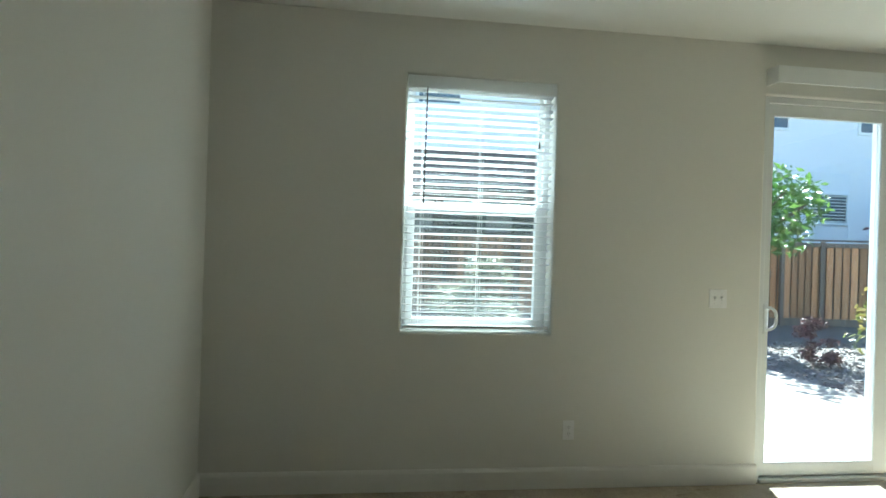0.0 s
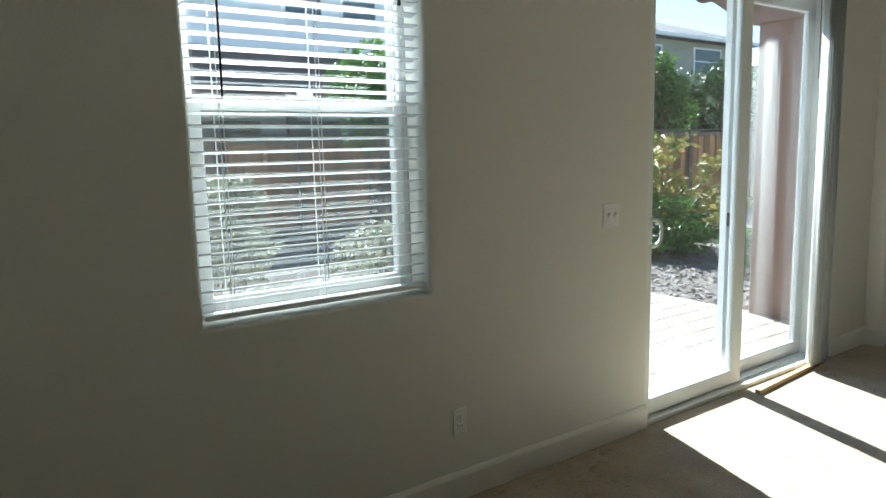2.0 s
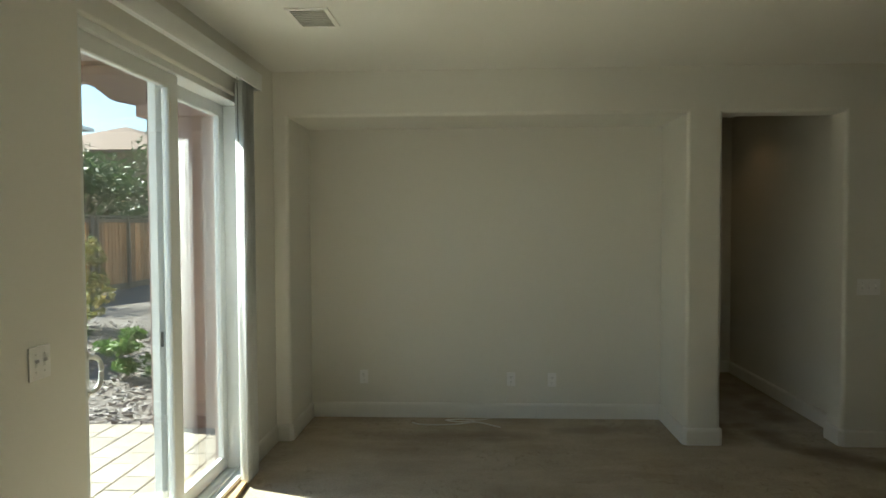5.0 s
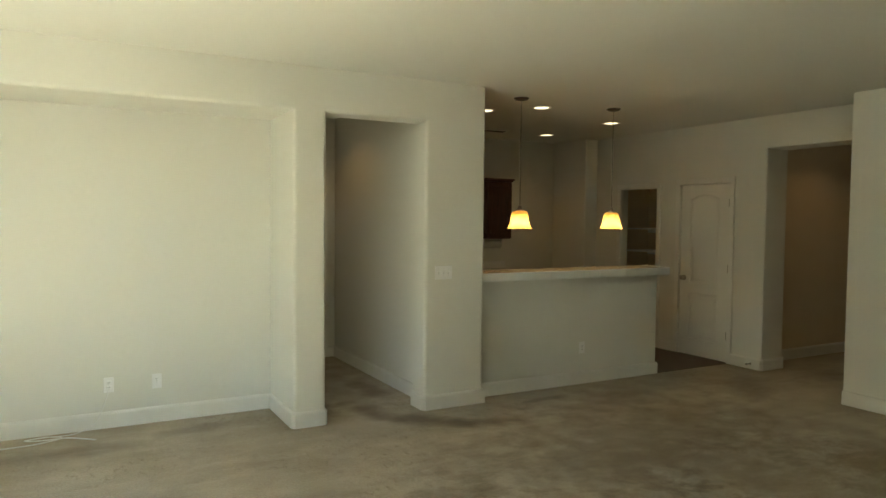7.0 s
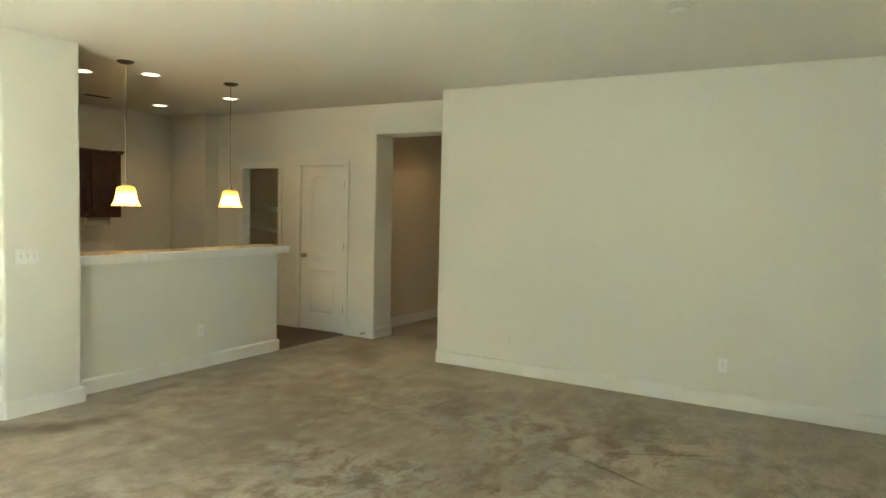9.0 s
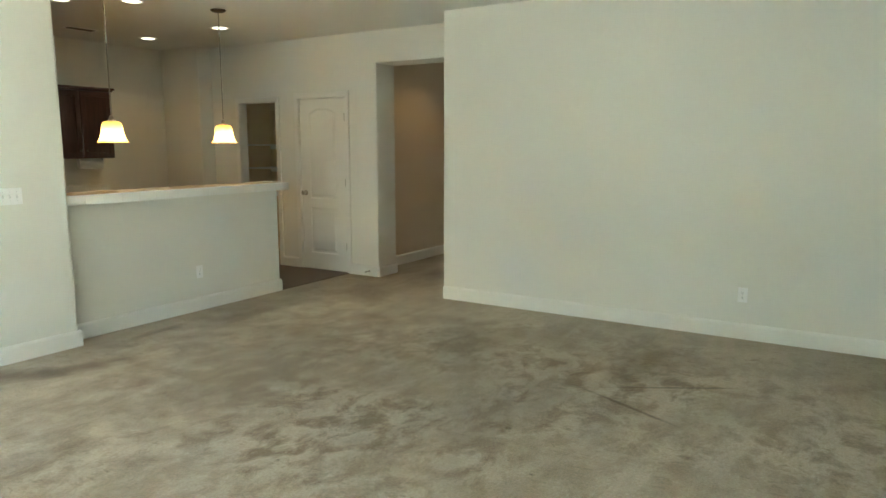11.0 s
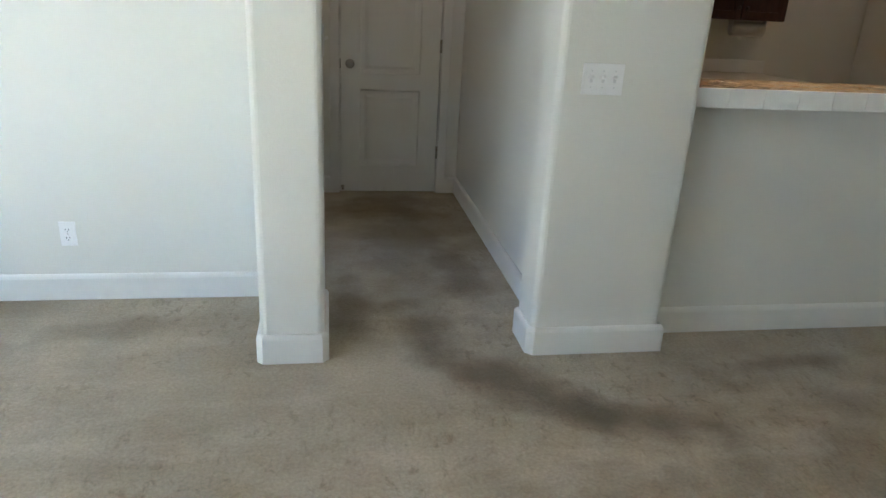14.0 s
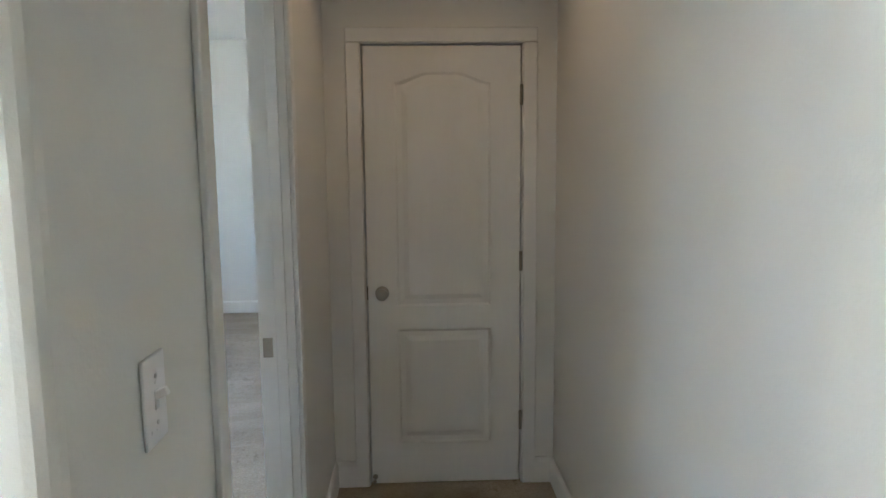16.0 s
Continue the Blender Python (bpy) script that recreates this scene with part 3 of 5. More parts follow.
part("window_frame", rect_frame(bmesh.new(), -2.12, -2.05, WIN0, WIN1, SILL, HEADW, 0.035), M_VINYL, win)
upper = part("sash", rect_frame(bmesh.new(), -2.105, -2.075, WIN0 + 0.03, WIN1 - 0.03, 1.63, HEADW - 0.03, 0.03), M_VINYL, win)
lower = part("sash", rect_frame(bmesh.new(), -2.072, -2.04, WIN0 + 0.03, WIN1 - 0.03, SILL + 0.03, 1.675, 0.045), M_VINYL, win)
part("pane", box(-2.093, -2.088, WIN0 + 0.055, WIN1 - 0.055, 1.655, HEADW - 0.055), M_GLASS, upper)
part("pane", box(-2.058, -2.053, WIN0 + 0.07, WIN1 - 0.07, SILL + 0.07, 1.635), M_GLASS, lower)
part("insect_screen", box(-2.117, -2.114, WIN0 + 0.03, WIN1 - 0.03, SILL + 0.03, 1.66), M_SCREEN, win, "dark grey insect screen over the lower sash")
part("sash_lock", box(-2.04, -2.022, 0.30, 0.36, 1.675, 1.695, b=0.004), M_VINYL, lower)

blind = thing("venetian_blind", (-1.96, (WIN0 + WIN1) / 2, HEADW), "white faux-wood venetian blind, lowered with its slats open", "blind")
part("headrail", box(-1.995, -1.928, WIN0 + 0.006, WIN1 - 0.006, HEADW - 0.052, HEADW - 0.004, b=0.003), M_SLAT, blind)
part("valance", box(-1.928, -1.919, WIN0 + 0.002, WIN1 - 0.002, HEADW - 0.075, HEADW - 0.003, b=0.003), M_SLAT, blind)
part("bottom_rail", box(-1.988, -1.934, WIN0 + 0.01, WIN1 - 0.01, SILL + 0.022, SILL + 0.040, b=0.004), M_VINYL, blind)


def slat_mesh():
    bm = bmesh.new()
    L, W, T = (WIN1 - WIN0) / 2 - 0.01, 0.025, 0.0014
    tilt = radians(8)
    prof = [(-W, -0.002), (-W * 0.5, 0.0005), (0, 0.0015), (W * 0.5, 0.0005), (W, -0.002)]
    loop = [(x, z + T) for x, z in prof] + [(x, z - T) for x, z in prof[::-1]]
    loop = [(x * math.cos(tilt) - z * math.sin(tilt), x * math.sin(tilt) + z * math.cos(tilt)) for x, z in loop]
    a = [bm.verts.new((x, -L, z)) for x, z in loop]
    b = [bm.verts.new((x, L, z)) for x, z in loop]
    for i in range(len(loop)):
        j = (i + 1) % len(loop)
        bm.faces.new((a[i], a[j], b[j], b[i]))
    bm.faces.new(a[::-1])
    bm.faces.new(b)
    bmesh.ops.recalc_face_normals(bm, faces=bm.faces)
    return finish("slat", bm, M_SLAT)


SLAT = slat_mesh()
for i in range(33):
    z = SILL + 0.075 + i * 0.0416
    s = part("slat", None, None, blind, data=SLAT)
    s.location = (0, 0.0012 * math.sin(i * 2.3), z - HEADW)
    s.rotation_euler = (radians(0.15 * math.sin(i * 1.7)), radians(1.5 * math.sin(i * 3.1)), 0)
for y in (WIN0 + 0.10, (WIN0 + WIN1) / 2, WIN1 - 0.10):
    for x in (-1.987, -1.933):
        part("ladder_cord", tube(bmesh.new(), [(x, y, SILL + 0.02), (x, y, HEADW - 0.05)], 0.0017, 6), M_SLAT, blind)
    part("lift_cord", tube(bmesh.new(), [(-1.931, y + 0.012, SILL + 0.02), (-1.931, y + 0.012, HEADW - 0.05)], 0.0013, 6), M_SLAT, blind)
    part("cord_button", lathe(bmesh.new(), (-1.960, y, SILL + 0.022), [(0.008, 0), (0.008, 0.005), (0.004, 0.008)], 12), M_SLAT, blind)
part("tilt_wand", tube(bmesh.new(), spline([(-1.922, WIN0 + 0.115, HEADW - 0.07), (-1.918, WIN0 + 0.112, 2.0), (-1.917, WIN0 + 0.110, 1.66)]), 0.004, 8), M_BRONZE, blind, "dark slender tilt wand")
part("cord_tassel", lathe(bmesh.new(), (-1.926, WIN1 - 0.10, 2.01), [(0.003, 0.04), (0.007, 0.005), (0.007, 0.0)], 10), M_SLOT, blind, "small dark cord tassel")

slider = thing("door_1", (WX - 0.08, (SL0 + SL1) / 2, 0), "white vinyl sliding glass garden door, closed", "door", kind="structure")
fr = bmesh.new()
bx(fr, -2.10, -1.94, SL0, SL0 + 0.035, 0.0, SLH, 0.004)
bx(fr, -2.10, -1.94, SL1 - 0.035, SL1, 0.0, SLH, 0.004)
bx(fr, -2.10, -1.94, SL0 + 0.033, SL1 - 0.033, SLH - 0.04, SLH, 0.004)
part("door_frame", fr, M_VINYL, slider)
sill = bmesh.new()
bx(sill, -2.12, -1.925, SL0 + 0.033, SL1 - 0.033, -0.02, 0.022, 0.003)
for x in (-1.985, -2.072):
    bx(sill, x - 0.004, x + 0.004, SL0 + 0.035, SL1 - 0.035, 0.022, 0.034, 0.001)
part("sill_track", sill, M_VINYL, slider)


def glazed(name, x, y0, y1, w0=0.075, w1=0.075):
    p = part(name, None, None, slider, data=finish(name, (lambda b: (
        bx(b, x - 0.02, x + 0.02, y0, y0 + w0, 0.034, SLH - 0.04, 0.004), bx(b, x - 0.02, x + 0.02, y1 - w1, y1, 0.034, SLH - 0.04, 0.004),
        bx(b, x - 0.02, x + 0.02, y0 + w0 - 0.005, y1 - w1 + 0.005, 0.034, 0.115, 0.004), bx(b, x - 0.02, x + 0.02, y0 + w0 - 0.005, y1 - w1 + 0.005, SLH - 0.115, SLH - 0.04, 0.004),
        b.transform(BASE[slider.name]), b)[-1])(bmesh.new()), M_VINYL))
    part("pane", box(x - 0.004, x + 0.004, y0 + w0 - 0.007, y1 - w1 + 0.007, 0.11, SLH - 0.11), M_GLASS, p)
    seal = bmesh.new()
    for sx in (x - 0.012, x + 0.0125):
        rect_frame(seal, sx - 0.002, sx + 0.002, y0 + w0 - 0.009, y1 - w1 + 0.009, 0.106, SLH - 0.106, 0.012, 0)
    part("glazing_seal", seal, M_VINYL, p)
    return p


leaf1 = glazed("sliding_panel", -1.985, SL0 + 0.037, 3.083, 0.05, 0.105)
leaf2 = glazed("fixed_panel", -2.072, 3.012, SL1 - 0.037, 0.1)
hb = bmesh.new()
HYy = SL0 + 0.075
bx(hb, -1.966, -1.952, HYy - 0.028, HYy - 0.002, 0.93, 1.12, 0.004)
tube(hb, spline([(-1.952, HYy - 0.015, 0.955), (-1.938, HYy + 0.012, 0.962), (-1.932, HYy + 0.036, 0.985), (-1.930, HYy + 0.044, 1.03), (-1.932, HYy + 0.038, 1.07), (-1.938, HYy + 0.014, 1.092), (-1.952, HYy - 0.015, 1.098)], 5), 0.010, 10)
part("handle", hb, M_VINYL, leaf1, "white looped pull handle")
part("latch", box(-2.053, -2.043, 3.022, 3.042, 0.985, 1.065, b=0.003), M_BLACK, leaf2, "small black latch")

vb = thing("vertical_blind", (WX + 0.06, 3.2, 2.50), "white vertical blind drawn open, vanes stacked at one end", "blind")
part("valance", box(WX + 0.105, WX + 0.117, 2.12, 3.98, 2.475, 2.58, b=0.003), M_SLAT, vb)
part("valance_return", box(WX + 0.001, WX + 0.105, 3.968, 3.98, 2.475, 2.58, b=0.002), M_SLAT, vb)
part("valance_return", box(WX + 0.001, WX + 0.105, 2.12, 2.132, 2.475, 2.58, b=0.002), M_SLAT, vb)
part("headrail", box(WX + 0.04, WX + 0.085, 2.14, 3.96, 2.50, 2.535, b=0.003), M_VINYL, vb)


def vane_mesh():
    bm = bmesh.new()
    n, H = 6, 2.455
    pts = [((k / n - 0.5) * 0.088, 0.008 * math.cos((k / n - 0.5) * math.pi)) for k in range(n + 1)]
    loop = [(x, y + 0.0007) for x, y in pts] + [(x, y - 0.0007) for x, y in pts[::-1]]
    a = [bm.verts.new((x, y, -H)) for x, y in loop]
    b = [bm.verts.new((x, y, 0)) for x, y in loop]
    for i in range(len(loop)):
        j = (i + 1) % len(loop)
        bm.faces.new((a[i], a[j], b[j], b[i]))
    bm.faces.new(a[::-1])
    bm.faces.new(b)
    bmesh.ops.recalc_face_normals(bm, faces=bm.faces)
    return finish("vane", bm, M_VANE, True)


VANE = vane_mesh()
for i in range(20):
    v = part("vane", None, None, vb, data=VANE)
    v.location = (0.003 * math.sin(i * 2.1), 3.70 + i * 0.0105 - 3.2, -0.015)
    v.rotation_euler = (0, 0, radians(-40 + 4 * math.sin(i * 1.3)))
part("pull_chain", tube(bmesh.new(), [(WX + 0.11, 3.53, 2.47), (WX + 0.112, 3.533, 1.85)], 0.0022, 6), M_BRONZE, vb, "thin dark pull chain")

stick = box(-0.0165, 0.0165, -0.42, 0.42, 0.001, 0.026, b=0.003)
stick.transform(pose(-1.848, 3.45, 0, 0, 0, 4))
solo("wooden_stick", stick, M_STICK, "bare pine security stick lying along the door track", "stick")


# ---- plates and small fittings ----
def rounded_plate(bm, w, h, t=0.006):
    return bx(bm, -w / 2, w / 2, -t, -0.0005, -h / 2, h / 2, 0.0025, 2)


def switch_plate(at, turn, gangs, group="light switches"):
    w = 0.07 + 0.046 * (gangs - 1)
    ob = local_thing("light_switch", at, turn, label=f"white {'single' if gangs == 1 else 'double' if gangs == 2 else 'triple'} toggle light switch plate on the wall", category="switch", group=group)
    part("plate", rounded_plate(bmesh.new(), w, 0.115), M_PLATE, ob)
    for i in range(gangs):
        x = (i - (gangs - 1) / 2) * 0.046
        sl = bx(bmesh.new(), x - 0.006, x + 0.006, -0.0075, -0.0055, -0.013, 0.013, 0.001)
        part("switch_slot", sl, M_PLATE_DK, ob)
        tg = bx(bmesh.new(), -0.005, 0.005, -0.023, -0.006, -0.0055, 0.0055, 0.0015)
        tg.transform(pose(x, 0, 0.002, -24, 0, 0))
        part("toggle", tg, M_PLATE, ob)
        for z in (0.03, -0.03):
            part("screw", cyl(bmesh.new(), (x, -0.0065, z), 0.003, 0.002, "y", 10), M_PLATE_DK, ob)
    return ob


def outlet(at, turn):
    ob = local_thing("power_outlet", at, turn, label="white duplex power outlet low on the wall", category="outlet", group="power outlets")
    part("plate", rounded_plate(bmesh.new(), 0.07, 0.115), M_PLATE, ob)
    for z in (0.02, -0.02):
        f = part("receptacle", bx(bmesh.new(), -0.0165, 0.0165, -0.0085, -0.005, z - 0.014, z + 0.014, 0.003), M_PLATE, ob)
        s = bmesh.new()
        bx(s, -0.0075, -0.0055, -0.0092, -0.008, z - 0.002, z + 0.006)
        bx(s, 0.0055, 0.0075, -0.0092, -0.008, z - 0.002, z + 0.006)
        cyl(s, (0, -0.0086, z - 0.008), 0.0022, 0.0012, "y", 8)
        part("slots", s, M_SLOT, f)
    part("screw", cyl(bmesh.new(), (0, -0.0065, 0), 0.0025, 0.002, "y", 10), M_NICKEL, ob)
    return ob


switch_plate((WX, 1.838, 1.147), 90, 2)
switch_plate((2.366, NY, 1.153), 0, 3)
switch_plate((1.338, 4.835, 1.235), 90, 1)
for at, turn in (((WX, 0.906, 0.345), 90), ((-1.37, AY, 0.340), 0), ((-0.14, AY, 0.325), 0), ((0.197, AY, 0.322), 0), ((EX, 0.397, 0.35), -90), ((4.018, 4.768, 0.357), 0)):
    outlet(at, turn)

cp = local_thing("cover_plate", (EX, 2.345, 0.335), -90, label="blank cover plate painted over in the wall colour", category="cover plate")
part("plate", rounded_plate(bmesh.new(), 0.07, 0.115), M_WALL, cp)
for z in (0.03, -0.03):
    part("screw", cyl(bmesh.new(), (0, -0.0065, z), 0.003, 0.002, "y", 10), M_WALL, cp)

cable = bmesh.new()
tube(cable, spline([(-0.95, 5.08, 0.006), (-0.86, 5.03, 0.006), (-0.62, 5.04, 0.006), (-0.45, 5.12, 0.007), (-0.55, 5.17, 0.01), (-0.68, 5.13, 0.014), (-0.58, 5.08, 0.016), (-0.42, 5.10, 0.008), (-0.30, 5.02, 0.006), (-0.24, 4.97, 0.006)], 6), 0.0045, 7)
solo("coiled_cable", cable, M_CABLE, "loose white cable coiled on the carpet by the baseboard", "cable")
c2 = bmesh.new()
tube(c2, spline([(-0.14, AY - 0.012, 0.30), (-0.16, AY - 0.016, 0.22), (-0.19, AY - 0.022, 0.14), (-0.24, AY - 0.04, 0.05), (-0.36, AY - 0.07, 0.006), (-0.5, AY - 0.09, 0.006)], 6), 0.003, 6)
solo("wall_cable", c2, M_CABLE, "thin white cable hanging from a wall outlet", "cable")

vent = thing("ceiling_vent", (-1.30, 3.30, CEIL), "white metal ceiling air vent with louvres", "vent")
vf = bmesh.new()
for a in ((-1.42, -1.395, 3.13, 3.47), (-1.215, -1.19, 3.13, 3.47), (-1.397, -1.213, 3.13, 3.155), (-1.397, -1.213, 3.445, 3.47)):
    bx(vf, *a, CEIL - 0.01, CEIL - 0.0005, 0.002)
part("frame", vf, M_TRIM, vent)
part("backing", box(-1.397, -1.213, 3.153, 3.447, CEIL - 0.003, CEIL - 0.0008), M_TRIM, vent)
for i in range(9):
    y = 3.17 + i * 0.0315
    sb = bx(bmesh.new(), -1.397, -1.213, -0.011, 0.011, -0.001, 0.001)
    sb.transform(pose(0, y, CEIL - 0.008, 32, 0, 0))
    part("slat", sb, M_TRIM, vent)

smoke = thing("smoke_detector", (3.74, 0.44, CEIL), "round white smoke detector on the ceiling", "smoke detector")
part("base", lathe(bmesh.new(), (3.74, 0.44, CEIL), [(0.068, -0.001), (0.07, -0.008), (0.066, -0.014)]), M_CEIL, smoke, smooth=True)
part("cover", lathe(bmesh.new(), (3.74, 0.44, CEIL), [(0.06, -0.014), (0.058, -0.026), (0.045, -0.036), (0.02, -0.038)]), M_CEIL, smoke, smooth=True)


# ---- doors ----
def outline(x0, x1, z0, z1, arch):
    pts = [(x0, z0), (x1, z0)]
    n = 18 if arch else 1
    for k in range(n + 1):
        u = 1 - 2 * k / n
        x = (x0 + x1) / 2 + u * (x1 - x0) / 2
        rise = min(1.0, (1 - abs(u)) / 0.72)
        pts.append((x, z1 + arch * rise * rise * (3 - 2 * rise)))
    return pts


def panel_slab(w, h, t=0.035):
    """A moulded door with an arched upper panel and a square lower one; it faces -y."""
    bm = bmesh.new()
    edges = []

    def ring(pts, y):
        vs = [bm.verts.new((x, y, z)) for x, z in pts]
        return vs, [bm.edges.new((a, b)) for a, b in zip(vs, vs[1:] + vs[:1])]

    rim, es = ring([(0, 0.008), (w, 0.008), (w, h), (0, h)], 0)
    edges += es
    for x0, x1, z0, z1, arch in ((0.155, w - 0.155, 0.885, 1.855, 0.045), (0.155, w - 0.155, 0.225, 0.735, 0.0)):
        o, es = ring(outline(x0 - 0.02, x1 + 0.02, z0 - 0.02, z1 + 0.02, arch), 0)
        edges += es
        loops = [o]
        for off, y in ((-0.010, 0.007), (0.012, 0.007), (0.034, 0.002)):
            v, _ = ring(outline(x0 + off, x1 - off, z0 + off, z1 - off, arch), y)
            loops.append(v)
        for a, b in zip(loops, loops[1:]):
            for i in range(len(a)):
                bm.faces.new((a[i], a[(i + 1) % len(a)], b[(i + 1) % len(a)], b[i]))
        bm.faces.new(loops[-1])
    bmesh.ops.triangle_fill(bm, edges=edges, use_beauty=True)
    back = [bm.verts.new((v.co.x, t, v.co.z)) for v in rim]
    for i in range(4):
        bm.faces.new((rim[i], rim[(i + 1) % 4], back[(i + 1) % 4], back[i]))
    bm.faces.new(back)
    bmesh.ops.recalc_face_normals(bm, faces=bm.faces)
    return bm


def casing(bm, x0, x1, h, w=0.062, t=0.016):
    for a, b, c, d in ((x0 - w, x0, 0.0, h), (x1, x1 + w, 0.0, h), (x0 - w, x1 + w, h, h + w)):
        bx(bm, a, b, -t, -0.0005, c, d - (0 if c else 0.0005), 0.004, 2)
    return bm


def panel_door(name, at, turn, w, h, label):
    d = local_thing(name, at, turn, label=label, category="door", kind="structure")
    slab = panel_slab(w, h)
    slab.transform(pose(0, 0.006, 0))
    leaf = part("door_leaf", slab, M_DOOR, d)
    part("casing", casing(bmesh.new(), -0.012, w + 0.012, h + 0.012), M_TRIM, d)
    jb = bmesh.new()
    bx(jb, -0.016, -0.0075, 0.0, 0.12, 0.0, h + 0.012)
    bx(jb, w + 0.0075, w + 0.016, 0.0, 0.12, 0.0, h + 0.012)
    bx(jb, -0.012, w + 0.012, 0.0, 0.12, h + 0.0075, h + 0.016)
    bx(jb, -0.013, 0.012, 0.0415, 0.056, 0.0, h + 0.004)
    bx(jb, w - 0.012, w + 0.013, 0.0415, 0.056, 0.0, h + 0.004)
    bx(jb, 0.012, w - 0.012, 0.0415, 0.056, h - 0.012, h + 0.004)
    part("jamb", jb, M_TRIM, d)
    kb = lathe(bmesh.new(), (0.065, 0.006, 0.93), [(0.031, 0.0), (0.032, 0.004), (0.026, 0.009), (0.012, 0.013), (0.011, 0.028), (0.02, 0.036), (0.0265, 0.047), (0.0265, 0.056), (0.018, 0.064), (0.004, 0.066)], 24, "-y")
    part("door_knob", kb, M_NICKEL, leaf, "satin nickel round knob", True)
    part("latch_plate", box(-0.004, 0.0, 0.004, 0.03, 0.90, 0.96), M_BRONZE, leaf)
    for z in (0.31, 1.07, 1.82):
        hg = bmesh.new()
        cyl(hg, (w + 0.003, -0.002, z), 0.0065, 0.09, "z", 12)
        bx(hg, w - 0.002, w + 0.018, 0.0, 0.004, z - 0.045, z + 0.045)
        part("hinge", hg, M_NICKEL, leaf, "satin nickel hinge")
    return d


panel_door("door_2", (1.447, HY, 0), 0, 0.70, 2.036, "closed white two-panel door with an arched top panel")
panel_door("door_3", (PX, 5.489, 0), -90, 0.688, 2.036, "closed white two-panel door with an arched top panel")

ds = lathe(bmesh.new(), (1.462, HY - 0.001, 0.045), [(0.012, 0.0), (0.012, 0.004), (0.005, 0.006), (0.005, 0.05), (0.009, 0.052), (0.009, 0.064), (0.006, 0.066)], 14, "-y")
solo("door_stop", ds, M_NICKEL, "small metal door stop with a rubber tip", "door stop", group="door stops", smooth=True)
ds = lathe(bmesh.new(), (PX - 0.017, 4.46, 0.06), [(0.012, 0.0), (0.012, 0.004), (0.006, 0.006), (0.006, 0.06), (0.009, 0.062), (0.009, 0.075), (0.006, 0.077)], 14, "-x")
solo("door_stop", ds, M_NICKEL, "small metal door stop with a rubber tip", "door stop", group="door stops", smooth=True)

bd = thing("doorway_1", (HL, 5.83, 0), "white cased open doorway to a bright bedroom", "doorway", kind="structure")
cs = casing(bmesh.new(), 0.0, 0.86, 2.05)
cs.transform(pose(HL, 5.335, 0, 0, 0, 90))
part("casing", cs, M_TRIM, bd)
lb = bmesh.new()
bx(lb, HL - 0.116, HL + 0.001, 5.335, 5.347, 0.0, 2.05)
bx(lb, HL - 0.116, HL + 0.001, 6.183, 6.195, 0.0, 2.05)
bx(lb, HL - 0.116, HL + 0.001, 5.347, 6.183, 2.038, 2.05)
bx(lb, HL - 0.060, HL - 0.025, 6.171, 6.183, 0.0, 2.038, 0.002)
bx(lb, HL - 0.060, HL - 0.025, 5.347, 5.359, 0.0, 2.038, 0.002)
part("jamb", lb, M_TRIM, bd)
part("strike_plate", box(HL - 0.105, HL - 0.073, 6.179, 6.183, 0.900, 0.965, b=0.0015), M_NICKEL, bd, "small nickel strike plate")
pf = thing("doorway_2", (PX, 6.2, 0), "white cased open pantry doorway", "doorway", kind="structure")
cs = casing(bmesh.new(), 0.0, 0.644, 2.02)
cs.transform(pose(PX, 6.52, 0, 0, 0, -90))
part("casing", cs, M_TRIM, pf)
bw = thing("window_2", (WX - 0.15, 7.9, 0.6), "white vinyl bedroom window", "window", kind="structure")
part("window_frame", rect_frame(bmesh.new(), -2.12, -2.05, 6.6, 9.0, 0.85, 2.3, 0.045), M_VINYL, bw)
part("pane", box(-2.09, -2.085, 6.64, 8.96, 0.89, 2.26), M_GLASS, bw)


# ---- breakfast bar and kitchen ----
BT = 1.123
bar = thing("bar_counter", (3.9, 4.85, 1.051), "tiled breakfast bar top with a white tile edge", "counter")
part("substrate", box(2.772, 5.072, 4.672, 5.035, 1.051, BT - 0.008), M_GROUT, bar)


def tile_mesh(name, sx, sy, sz, mat, b=0.003):
    return finish(name, box(-sx / 2, sx / 2, -sy / 2, sy / 2, -sz / 2, sz / 2, b=b, seg=1), mat)


NT = 15
PITCH = (5.083 - 2.774) / NT
EDGE = tile_mesh("edge_tile", PITCH - 0.0008, 0.016, 0.076, M_TILE, 0.0006)
CAP = tile_mesh("edge_tile", 0.012, 0.1195, 0.076, M_TILE, 0.004)
TOP = tile_mesh("top_tile", PITCH - 0.003, 0.119, 0.010, M_TOPTILE, 0.002)
o = Vector((3.9, 4.85, 1.051))
for i in range(NT):
    x = 2.774 + (i + 0.5) * PITCH
    e = part("edge_tile", None, None, bar, data=EDGE)
    e.location = Vector((x, 4.665, 1.051 + 0.038)) - o
    for j in range(3):
        t = part("top_tile", None, None, bar, data=TOP)
        t.location = Vector((x - 0.006, 4.675 + (j + 0.5) * 0.1215, BT - 0.004)) - o
for j in range(3):
    e = part("edge_tile", None, None, bar, data=CAP)
    e.location = Vector((5.0795, 4.675 + (j + 0.5) * 0.1215, 1.051 + 0.038)) - o


